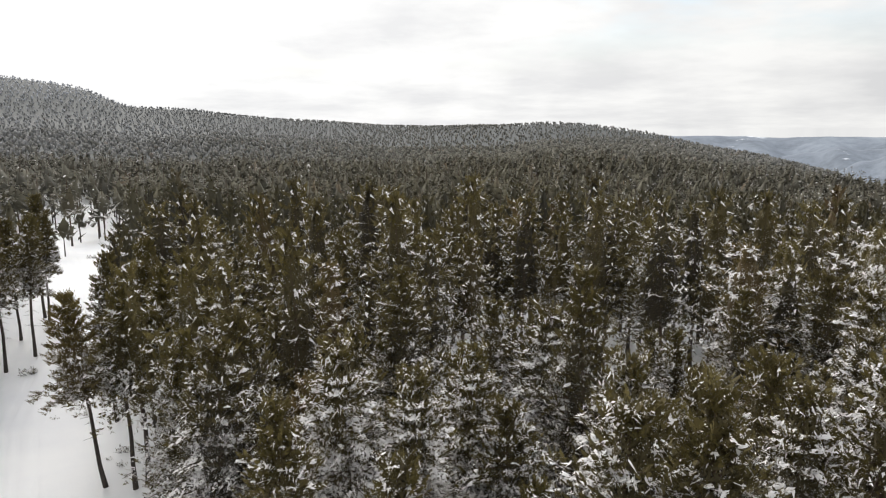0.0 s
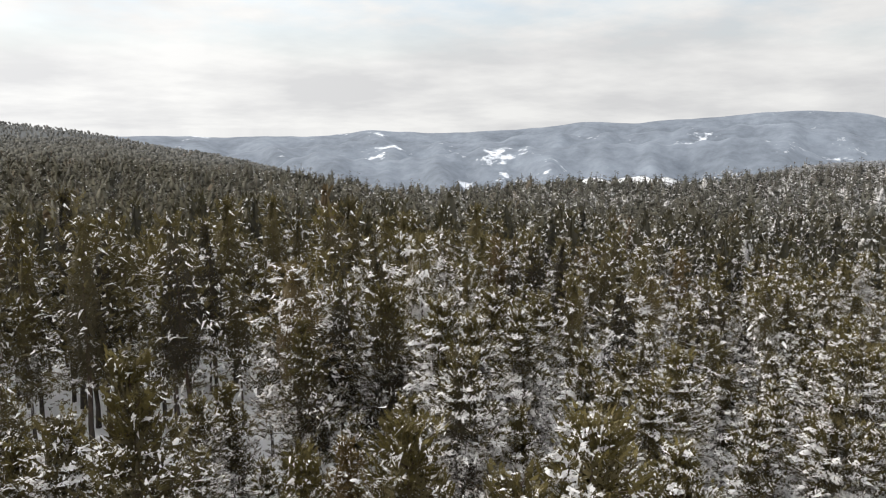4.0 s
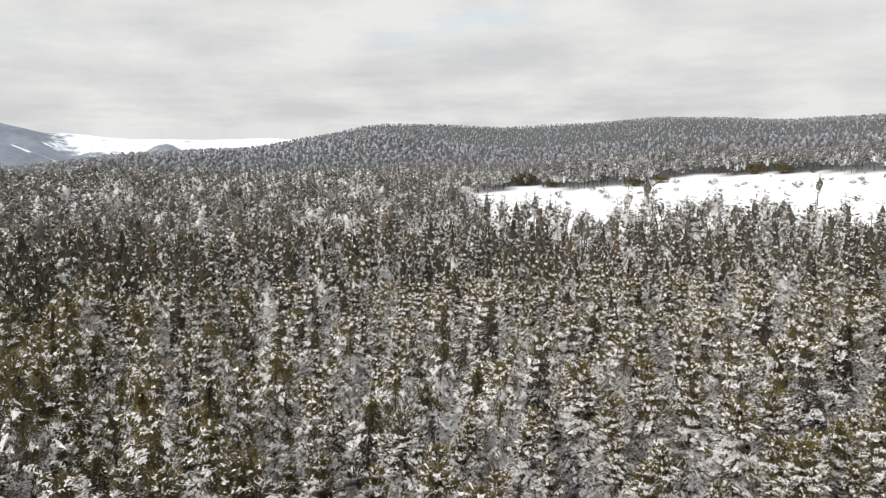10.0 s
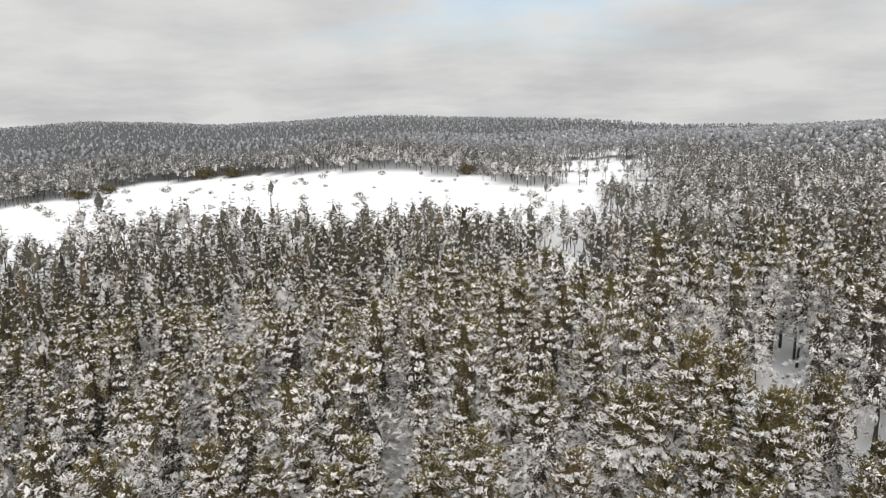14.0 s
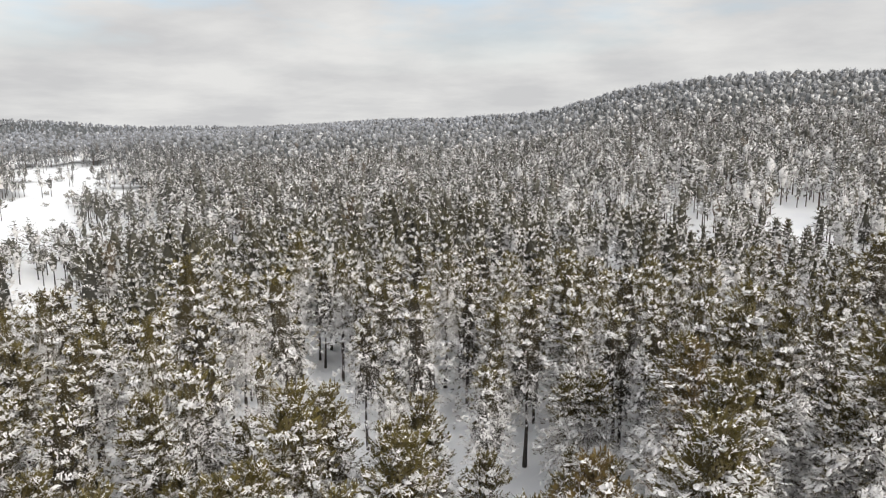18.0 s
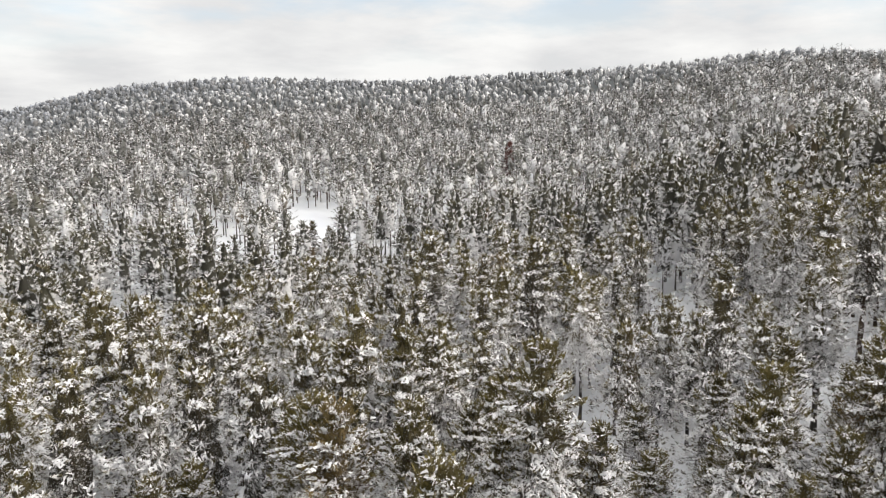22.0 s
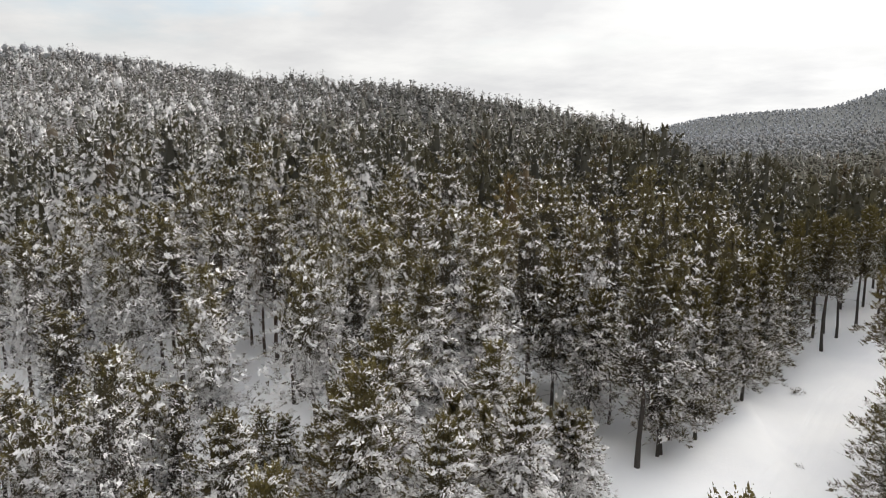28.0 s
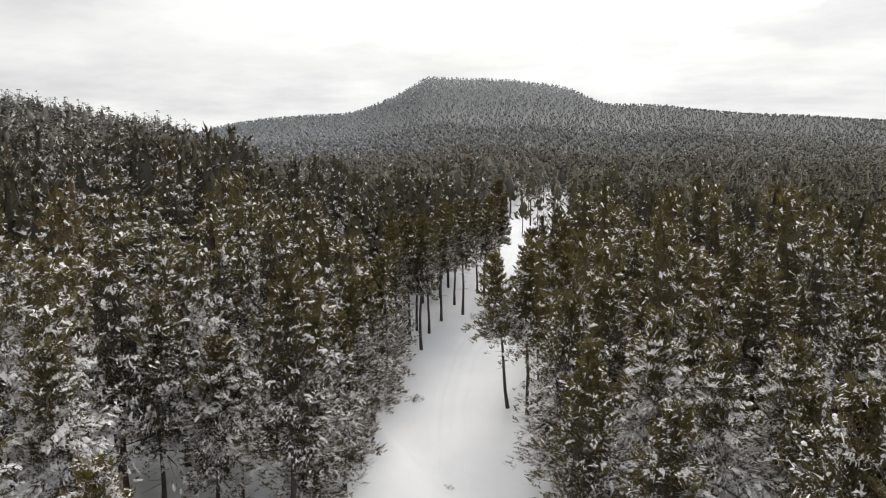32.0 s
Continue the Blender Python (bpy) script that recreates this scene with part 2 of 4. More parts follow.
# Darker copy for far crowns: the needles' self-shading is put into the colour.
NEEDLES_FAR = needle_material("pine_needles_far", (0.03, 0.026, 0.014, 1), (0.1, 0.085, 0.034, 1), GREENS[2], False)
LOAD = load_material()
BARK = bark_material()
HILLS_FAR = hill_material()

# ---- the lie of the land ----
# Each hill: bearing, distance, height, half-width along the ring in degrees, half-depth in metres.
MIDDLE = Vector((18.0, 9.0, 0.0))
CREST_AZ = np.array([2, 9, 14, 20, 28, 35, 46, 60, 70, 80, 90, 100, 110, 122, 131, 142, 153, 163, 177, 190, 197, 204, 212, 223, 233, 245, 256, 262, 269, 279, 289, 296, 302])
CREST_R = np.array([900, 900, 850, 760, 600, 500, 480, 520, 650, 720, 780, 850, 950, 1000, 1000, 1000, 950, 820, 760, 640, 600, 570, 530, 500, 480, 450, 420, 410, 390, 330, 290, 270, 260])
CREST_Z = np.array([80, 35, 30, 10, -6, -22, -10, -17, 3, 14, 12, 35, 22, 46, 36, 56, 41, 33, 38, 37, 44, 63, 66, 60, 65, 67, 69, 63, 54, 41, 31, 22, 21])
MESA_AZ = np.array([296, 303, 309, 315, 318.5, 321, 328, 332, 335, 339.5, 347, 354, 362, 368])
MESA_Z = np.array([32, 31, 41, 51, 80, 109, 97, 85, 62, 63, 44, 37, 41, 12])
MESA_R = 1080.0
# Rises and hollows: bearing, distance, height, radius.
SWELLS = ((100, 75, -1.6, 55), (105, 125, -2.5, 45), (18, 65, 2.0, 40), (338, 64, 2.5, 25), (297, 92, 2.5, 18), (112, 340, -2, 100), (305, 150, 5, 45), (306, 80, -1.0, 30), (150, 150, -5, 60), (142, 350, 8, 80), (45, 200, -4, 120), (180, 110, -4, 50), (310, 100, 1.0, 60), (88, 540, -15, 110), (102, 570, -16, 120), (118, 600, -14, 110), (134, 600, -10, 110))


def ring(az, at, values):
    a = np.concatenate([at - 360.0, at, at + 360.0])
    return np.interp(az, a, np.concatenate([values] * 3))


def smooth_ring(az, at, values, width):
    return sum(ring(az + d * width, at, values) * k for d, k in ((-1, 0.25), (0, 0.5), (1, 0.25)))


def land(x, y):
    """Height of the ground, for arrays of places."""
    u, v = x - MIDDLE.x, y - MIDDLE.y
    r = np.hypot(u, v)
    az = np.degrees(np.arctan2(u, v)) % 360.0
    near_az = np.where((az > 303) | (az < 1), np.where(az < 180, 2.0, 302.0), az)
    crest_r = smooth_ring(near_az, CREST_AZ, CREST_R, 4.0)
    crest_z = smooth_ring(near_az, CREST_AZ, CREST_Z, 1.5) - 2.0 - 4.5 * np.clip(1 - np.abs(near_az - 47) / 30, 0, 1)
    q = r / crest_r
    fall = np.interp(az, [0, 15, 40, 85, 110, 180, 300, 360], [0.10, 0.16, 0.24, 0.12, 0.07, 0.06, 0.10, 0.10])
    power = np.interp(az, [0, 238, 252, 300, 304, 360], [2.0, 2.0, 1.35, 1.35, 2.0, 2.0])
    inner = np.minimum(q, 1.0) ** power * crest_z - np.clip(r - crest_r, 0, 260) * fall
    # Towards the road the near slope runs out, and the flat-topped hill stands behind.
    gate = np.clip((az - 297) / 9, 0, 1) * (az > 180) + (az < 1) * 1.0 + np.clip(1 - (az - 1) / 10, 0, 1) * ((az >= 1) & (az < 180))
    gate = gate * gate * (3 - 2 * gate)
    mesa_z = smooth_ring(np.where(az < 60, az + 360, az), MESA_AZ, MESA_Z, 0.5) - 2
    p = r / MESA_R
    rise = np.where(p < 1, 0.22 * p + 0.78 * np.clip((p - 0.45) / 0.55, 0, 1) ** 1.6, 1 - (p - 1) * 0.5)
    z = inner * (1 - gate) + np.maximum(rise, -0.3) * mesa_z * gate
    # The wide valley to the north-east.
    side = np.clip(1 - np.abs(az - 55) / 45, 0, 1)
    z = z - 300 * np.clip((r - 620) / 1300, 0, 1) ** 1.2 * side * side * (3 - 2 * side)
    z = np.where((r > 1100) & (az > 25) & (az < 85), np.maximum(z, -215.0 + 63.0 * np.exp(-((az - 56.6) / 5.0) ** 4)), z)
    for b, d, h, s in SWELLS:
        c = bearing(b, d)
        z = z + h * np.exp(-((u - c.x) ** 2 + (v - c.y) ** 2) / (s * s))
    z = z + 0.5 * np.sin(x * 0.045 + 1.3) * np.sin(y * 0.038) * np.clip(r / 60, 0, 1)
    z = z + 0.006 * r * np.sin(x * 0.011 + 0.7) * np.sin(y * 0.013 + 2.1)
    return np.where(r > 2600, np.minimum(z, -60) - (r - 2600) * 0.05, z)


def polar(x, y):
    u, v = x - MIDDLE.x, y - MIDDLE.y
    return np.degrees(np.arctan2(u, v)) % 360.0, np.hypot(u, v)


ROAD_Y = np.array([-100, -67, -45, -33, -14, 20, 37, 50, 60, 71, 82, 91, 107, 118, 135, 159, 215])
ROAD_X = np.array([84, 68, 40, 28, 9.5, -11, -23.2, -32.8, -38.8, -43.0, -47.5, -51.8, -58.0, -63, -74, -86, -112])
ROAD_HALF = np.array([2.5, 3.5, 2.6, 3.0, 5.8, 8.0, 7.4, 7.6, 8.2, 7.6, 7.4, 7.2, 8.0, 9.5, 12.0, 10.0, 7.0])


def road_side(x, y):
    """Distance from the middle line of the snow-covered road (signed), and its half-width there."""
    mid = np.interp(y, ROAD_Y, ROAD_X)
    half = np.interp(y, ROAD_Y, ROAD_HALF)
    gap = np.where((y > -100) & (y < 228), (x - mid) * 0.86, 1e3)
    return gap, half


def ripple(x, y, scale):
    return (np.sin(x * scale + 1.1 * np.sin(y * scale * 0.7)) + np.sin(y * scale * 1.3 + 2.0 + np.sin(x * scale * 0.9))) * 0.5


def meadow(x, y):
    az, r = polar(x, y)
    near = np.interp(az, [104, 111, 120, 129, 137, 143, 148, 152, 158, 159], [183, 174, 181, 181, 176, 188, 192, 198, 215, 400]) + 6 * ripple(x, y, 0.11)
    far = np.interp(az, [105, 107, 109, 111, 113.5, 119, 122, 127, 131, 138, 145, 151, 153, 158], [290, 300, 350, 352, 312, 305, 343, 339, 332, 311, 301, 302, 291, 290]) + 9 * ripple(x, y, 0.07) + 8 * ripple(x, y, 0.19)
    main = (az > 104) & (az < 159) & (r > near) & (r < far)
    tail = (az > 154.5 + 2 * ripple(x, y, 0.09)) & (az < 163.5 + 1.5 * ripple(x, y, 0.07)) & (r > 285 + 14 * ripple(x, y, 0.1)) & (r < 530 + 15 * ripple(x, y, 0.13)) & (ripple(x, y, 0.055) + 0.5 * ripple(x, y, 0.15) > -0.35)
    return main | tail


# Small openings: bearing, distance, half-length, half-width, direction of the long side.
OPENINGS = ((152, 146, 25, 5.5, 159), (155.5, 126, 7, 4, 260), (140.6, 126, 7, 5.1, 150), (162.2, 94.6, 9, 3.9, 180), (163.5, 65.7, 13, 5.1, 180), (173, 55.4, 11, 4.5, 188), (213.3, 160, 27, 6.2, 219),
            (187.6, 112, 10, 3.7, 199), (196.4, 108, 8, 3.9, 199), (238.7, 82, 17, 4.9, 241), (222.6, 51, 9.5, 4.5, 236), (248.7, 58, 9, 3.5, 265), (276, 65, 5, 3.9, 265), (275, 46, 6.5, 4.3, 300),
            (223, 155, 11, 5.3, 230), (205.7, 150, 22, 3.9, 205), (349, 58.5, 8, 3.9, 10), (359, 54.6, 6, 3.5, 15), (353, 50, 6, 3.4, 5), (348.9, 63.4, 5, 3.5, 350), (335, 97, 9, 4.8, 335),
            (40, 58.7, 5, 3.6, 60), (45.7, 61.8, 4.5, 3.4, 60), (45.4, 47.8, 5, 3.6, 45), (86, 55, 4, 3.3, 80), (175, 380, 34, 5, 176))


def opening(x, y, margin=0.0):
    az, r = polar(x, y)
    hit = np.zeros(np.shape(x), bool)
    for b, d, a, h, axis in OPENINGS:
        c = bearing(b, d)
        du, dv = x - MIDDLE.x - c.x, y - MIDDLE.y - c.y
        along = du * math.sin(radians(axis)) + dv * math.cos(radians(axis))
        across = du * math.cos(radians(axis)) - dv * math.sin(radians(axis))
        hit |= (along / (a + margin)) ** 2 + (across / (h + margin)) ** 2 < 1
    return hit


def open_ground(x, y):
    gap, half = road_side(x, y)
    return (np.abs(gap) < half + 1.1 * ripple(x, y, 0.35) + 0.9 * ripple(x, y, 0.8)) | meadow(x, y) | opening(x, y)


def mesh_of(name, verts, tris, mats, index=None, **attributes):
    """One mesh from arrays of places and triangles."""
    me = bpy.data.meshes.new(name)
    verts, tris = np.asarray(verts, np.float32), np.asarray(tris, np.int32)
    me.vertices.add(len(verts))
    me.vertices.foreach_set("co", verts.ravel())
    me.loops.add(tris.size)
    me.loops.foreach_set("vertex_index", tris.ravel())
    me.polygons.add(len(tris))
    me.polygons.foreach_set("loop_start", np.arange(0, tris.size, tris.shape[1], dtype=np.int32))
    for m in mats:
        me.materials.append(m)
    if index is not None:
        me.polygons.foreach_set("material_index", np.asarray(index, np.int32))
    me.update(calc_edges=True)
    for key, values in attributes.items():
        me.attributes.new(key, "FLOAT", "POINT").data.foreach_set("value", np.asarray(values, np.float32))
    return me


LEVEL_AZ = np.array([0, 25, 50, 75, 105, 140, 215, 240, 258, 275, 300, 330])
LEVEL = np.array([0.0, 0.2, 0.45, 0.8, 0.96, 1.04, 1.2, 1.32, 1.24, 0.64, 0.32, 0.06])


def snow_level(az, r=1e4):
    """How heavily the woods are loaded with snow: the lee side of the hills to the south kept most of it."""
    return smooth_ring(az, LEVEL_AZ, LEVEL, 8.0) + np.interp(az, [0, 25, 60, 262, 285, 300, 340, 360], [1.15, 1.6, 1.0, 1.05, 0.5, 0.4, 0.8, 1.1]) * np.clip(1.3 - r / np.interp(az, [0, 20, 60, 75, 262, 290, 330, 360], [48, 58, 70, 90, 90, 72, 55, 48]), 0, 1) - 0.5 * np.clip((r - 300.0) / 200.0, 0, 1) - 0.35 * np.clip((r - 450.0) / 150.0, 0, 1)


def ground_sheet():
    radii = np.concatenate([np.linspace(0.5, 60, 40), np.geomspace(62, 4700, 130)])
    count = 260
    a = np.linspace(0, 2 * np.pi, count, endpoint=False)
    rr, aa = np.meshgrid(radii, a, indexing="ij")
    x, y = MIDDLE.x + rr * np.sin(aa), MIDDLE.y + rr * np.cos(aa)
    z = land(x, y)
    gap, half = road_side(x, y)
    for rut in (-1.0, 0.9):
        z = z - 0.07 * np.exp(-((gap - rut) / 0.35) ** 2) * (y > -14) * (y < 90)
    wood = np.where(rr > 230, np.clip((rr - 230) / 120, 0, 1), 0) * np.where(meadow(x, y) | opening(x, y) | ((rr > 2300) & (np.abs(np.degrees(aa) - 56.6) < 3.4 + np.sin(rr * 0.02))), 0, 1) * np.clip(1 - (rr - 3000) / 500, 0.6, 1)
    frost = np.clip((z - 60) / 30, 0, 1) + snow_level(np.degrees(aa)) - 0.9
    n, k = rr.shape
    i = np.arange(n - 1)[:, None] * k + np.arange(k)[None]
    j = np.arange(n - 1)[:, None] * k + (np.arange(k)[None] + 1) % k
    quads = np.stack([i, i + k, j + k, j], -1).reshape(-1, 4)
    verts = np.stack([x, y, z], -1).reshape(-1, 3)
    me = mesh_of("ground", verts, quads, [SNOW], None, wood=wood.ravel(), frost=frost.ravel())
    me.polygons.foreach_set("use_smooth", np.ones(len(quads), bool))
    return tagged(new("ground", me), "snow-covered ground rolling up into wooded hills", "ground", kind="structure")


ground_sheet()

# Distant ranges across the valley, three lines of ridges one behind another.
FAR_AZ = np.array([6, 14, 18.5, 24, 33, 36.5, 41, 47, 54, 57, 60, 64.5, 69, 73, 76, 79, 83, 90, 98, 108])
FAR_EL = np.array([-0.4, -0.3, -0.35, -0.45, -0.5, 0.0, -0.3, -0.1, 0.5, 0.35, 0.65, 0.95, 1.25, 0.9, -0.05, -0.35, -0.65, -0.7, -0.7, -1.0])


def far_range(distance, drop, seed, a0, a1):
    """One ridge as a solid bank of land, falling towards the valley."""
    az = np.linspace(a0, a1, 260)
    rng = np.random.RandomState(seed)
    el = smooth_ring(az + drop * 3, FAR_AZ, FAR_EL, 0.7) - drop
    el = el + sum(rng.uniform(0.01, 0.03 + 0.12 * (drop > 0)) * np.sin(np.radians(az) * k + rng.uniform(0, 6)) for k in (17, 31, 57, 110, 190))
    edge = np.clip(np.minimum(az - a0, a1 - az) / 6.0, 0, 1)
    el = el - (1 - edge) ** 2 * 2.5
    crest = 28 + distance * np.tan(np.radians(el))
    s = np.linspace(0, 1, 26)
    aa, ss = np.meshgrid(np.radians(az), s, indexing="ij")
    d = distance * (0.70 + 0.30 * ss + 0.22 * np.clip(ss - 0.86, 0, 1))
    foot = -230 - 60 * (drop > 0)
    spur = sum(rng.uniform(0.3, 1.0) * np.sin(aa * k + rng.uniform(0, 6) + 2.5 * ss) for k in (24, 46, 83)) * 32 * np.sin(np.pi * np.clip(ss / 0.9, 0, 1))
    zz = foot + (crest[:, None] - foot) * np.clip(ss / 0.9, 0, 1) ** 1.25 + spur - 60 * np.clip(ss - 0.9, 0, 1) * 10 * 0.5
    x, y = MIDDLE.x + d * np.sin(aa), MIDDLE.y + d * np.cos(aa)
    n, k = aa.shape
    i = (np.arange(n - 1)[:, None] * k + np.arange(k - 1)[None]).ravel()
    quads = np.stack([i, i + 1, i + k + 1, i + k], -1)
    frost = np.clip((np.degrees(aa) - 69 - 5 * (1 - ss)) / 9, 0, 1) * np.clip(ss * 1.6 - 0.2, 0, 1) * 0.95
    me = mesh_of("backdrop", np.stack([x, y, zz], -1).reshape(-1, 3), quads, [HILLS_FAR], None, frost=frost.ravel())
    me.polygons.foreach_set("use_smooth", np.ones(len(quads), bool))
    return tagged(new("backdrop", me), "hazy blue-grey wooded hills with snowy clearings far off", "hills", kind="structure")


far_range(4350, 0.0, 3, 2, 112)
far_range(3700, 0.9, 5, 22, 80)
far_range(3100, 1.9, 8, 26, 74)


# ---- pines ----
def rot_z(v, a):
    c, s = np.cos(a), np.sin(a)
    return np.stack([v[..., 0] * c - v[..., 1] * s, v[..., 0] * s + v[..., 1] * c, v[..., 2]], -1)


def tube(points, radii, sides):
    """A tapered tube through points, as places and triangles."""
    points, radii = np.asarray(points, float), np.asarray(radii, float)
    a = np.linspace(0, 2 * np.pi, sides, endpoint=False)
    d = points[-1] - points[0]
    d = d / np.linalg.norm(d)
    e = np.cross(d, (0.0, 0.0, 1.0) if abs(d[2]) < 0.9 else (1.0, 0.0, 0.0))
    e = e / np.linalg.norm(e)
    g = np.cross(d, e)
    v = points[:, None] + radii[:, None, None] * (np.cos(a)[None, :, None] * e + np.sin(a)[None, :, None] * g)
    t = []
    for i in range(len(points) - 1):
        for j in range(sides):
            p, q = i * sides + j, i * sides + (j + 1) % sides
            t += [(p, q, q + sides), (p, q + sides, p + sides)]
    return v.reshape(-1, 3), np.array(t)


class Heap:
    """Gathers triangles from many small pieces."""

    def __init__(self):
        self.v, self.t, self.n = [], [], 0

    def add(self, v, t):
        self.v.append(np.asarray(v, float))
        self.t.append(np.asarray(t) + self.n)
        self.n += len(v)

    def blades(self, p, q, r):
        """One triangle for each row of three places."""
        m = len(p)
        self.add(np.stack([p, q, r], 1).reshape(-1, 3), np.arange(m * 3).reshape(-1, 3))

    def both(self):
        if not self.v:
            return np.zeros((0, 3)), np.zeros((0, 3), int)
        return np.concatenate(self.v), np.concatenate(self.t)


def unit(v):
    return v / np.maximum(np.linalg.norm(v, axis=-1, keepdims=True), 1e-6)


def cushion(rng, at, along, size, k=6):
    """A paw of snow on a branch: a rounded dome, longer along the branch, drooping at its outer end."""
    a = np.linspace(0, 2 * np.pi, k, endpoint=False) + rng.uniform(0, 1)
    side = unit(np.cross(along, (0, 0, 1.0)))
    rim = at + size * (np.cos(a)[:, None] * along * 1.5 * rng.uniform(0.75, 1.25, (k, 1)) + np.sin(a)[:, None] * side * 0.72 * rng.uniform(0.75, 1.25, (k, 1)))
    rim[:, 2] -= size * 0.28 * np.cos(a).clip(0, 1)
    crown = at + (rim - at) * 0.6 + np.array([0, 0, size * 0.42]) * rng.uniform(0.7, 1.25, (k, 1))
    v = np.concatenate([rim, crown, (at + [0, 0, size * 0.55])[None]])
    t = []
    for i in range(k):
        j = (i + 1) % k
        t += [(i, j, k + j), (i, k + j, k + i), (k + i, k + j, 2 * k)]
    return v, np.array(t)


def flake(rng, at, along, size):
    """The same for a tree further off: a low four-sided cap."""
    side = unit(np.cross(along, (0, 0, 1.0)))
    w = rng.uniform(0.55, 1.45, 4) * size
    v = np.stack([at + along * 1.6 * w[0] - [0, 0, 0.35 * size], at + side * 0.8 * w[1], at - along * 1.1 * w[2], at - side * 0.8 * w[3], at + [0, 0, 0.5 * size] + along * 0.2 * size])
    return v, np.array([(0, 1, 4), (1, 2, 4), (2, 3, 4), (3, 0, 4)])


def pine(seed, height, base, spread, whorls, arms, shoots, snowy, detail=2, size=1.0):
    """A Scots pine at the origin: trunk with limbs, a crown of upswept shoots and the snow that weighs on it, most on the north side.
    detail: 2 for a tree seen near, 1 and 0 for those further off."""
    rng = np.random.RandomState(seed)
    trunk, crown, snow = Heap(), Heap(), Heap()
    lean = rng.uniform(-0.4, 0.4, 2)
    zs = np.linspace(-0.4, height * 0.97, 8 if detail else 3)
    bend = np.stack([lean[0] * (zs / height) ** 2 * 1.5 + 0.08 * np.sin(zs * 0.7 + seed), lean[1] * (zs / height) ** 2 * 1.5 + 0.08 * np.cos(zs * 0.6 + seed), zs], -1)
    girth = 0.0115 * height * np.clip(1 - zs / height, 0.04, 1) ** 0.8
    girth[0] *= 1.25
    trunk.add(*tube(bend, girth, (3, 4, 7)[detail]))
    up = np.array([0, 0, 1.0])
    turn = rng.uniform(0, 6.28)
    bulge = rng.uniform(0.66, 0.95)
    # The dense inner twigs close the crown to sight.
    u = np.linspace(0.03, 0.97, (4, 5, 9)[detail])
    inner = height * (base + (0.985 - base) * u)
    v, t = tube(np.stack([np.interp(inner, zs, bend[:, 0]), np.interp(inner, zs, bend[:, 1]), inner], -1), spread * (1.03 - u) ** bulge * np.where(u < 0.05, 0.3, (0.46, 0.42, 0.38)[detail]), (5, 6, 9)[detail])
    crown.add(v + rng.uniform(-1, 1, v.shape) * [0.34, 0.34, 0.5], t)
    bare = len(v)
    if detail == 2:
        # Dead twigs below the crown.
        for i in range(9):
            z, a = height * rng.uniform(base * 0.45, base), rng.uniform(0, 6.28)
            root = np.array([np.interp(z, zs, bend[:, 0]), np.interp(z, zs, bend[:, 1]), z])
            trunk.add(*tube([root, root + np.array([math.sin(a), math.cos(a), rng.uniform(-0.4, 0.1)]) * rng.uniform(0.5, 1.5)], [0.025, 0.006], 3))
    for w in range(whorls):
        u0 = (w + rng.uniform(-0.3, 0.3)) / whorls
        sway = rng.uniform(0.75, 1.18)
        for b in range(arms):
            u = float(np.clip(u0 + rng.uniform(-0.014, 0.014), 0.0, 0.995))
            z = height * (base + (0.985 - base) * u)
            az = turn + b * 6.283 / arms + w * 2.4 + rng.uniform(-0.4, 0.4)
            reach = spread * sway * (1.03 - u) ** bulge * rng.uniform(0.65, 1.25) * (0.7 + 0.3 * min(1.0, u / 0.12)) + 0.2
            root = np.array([np.interp(z, zs, bend[:, 0]), np.interp(z, zs, bend[:, 1]), z])
            out = np.array([math.sin(az), math.cos(az), 0.0])
            side = np.cross(out, up)
            north = 0.5 + 0.5 * math.cos(az - 0.15)
            load = snowy * (0.45 + 0.8 * north) * min(1.0, max(0.0, 1.04 - u) / 0.34) * rng.uniform(0.25, 1.75)
            droop = (1 - u) * (0.25 + 0.4 * min(load, 1.4)) * rng.uniform(0.7, 1.3)
            rise = 0.12 + 0.75 * u * u + rng.uniform(-0.08, 0.12)

            def along(s):
                return root + reach * (s[:, None] * out + (rise * s - droop * s ** 1.6)[:, None] * up)

            if detail == 2 and reach > 0.6:
                p = along(np.array([0.0, 0.55, 0.95]))
                trunk.add(*tube(p, [0.02 + 0.014 * reach, 0.02, 0.006], 3))
            m = max(3, int(shoots * (0.35 + 0.65 * min(1.0, reach / spread))))
            s = rng.uniform(0.12, 1.0, m) ** 0.7
            fan = (0.12 + 0.42 * reach * np.sqrt(np.clip(1.12 - s, 0.05, 1)))[:, None]
            off = rng.uniform(-1, 1, (m, 1))
            c = along(s) + side * off * fan + up * rng.normal(size=(m, 1)) * 0.09 * size - out * np.abs(off) * fan * 0.35
            d = unit(out * rng.uniform(0.35, 1.0, (m, 1)) + side * (off * 0.75 + rng.uniform(-0.3, 0.3, (m, 1))) + up * (rng.uniform(0.15, 0.95, (m, 1)) + 0.9 * u * u - 0.5 * min(load, 1.0) * (1 - u)))
            ln = rng.uniform(0.26, 0.52, (m, 1)) * size
            wd = unit(np.cross(d, rng.normal(size=(m, 3)))) * rng.uniform(0.08, 0.145, (m, 1)) * size
            crown.blades(c - wd, c + wd, c + d * ln)
            crown.blades(c + wd * 0.8 - d * ln * 0.35, c - wd * 0.8 - d * ln * 0.35, c + d * ln * 0.35 + np.cross(d, wd) * 0.8) if detail == 2 else None
            # Snow lies in paws along the branch, the heaviest near its end.
            for i in range(rng.binomial((1, 2, 12)[detail], min(0.92, load * (0.34 if detail == 2 else 0.22)))):
                q = rng.uniform(0.3, 0.98)
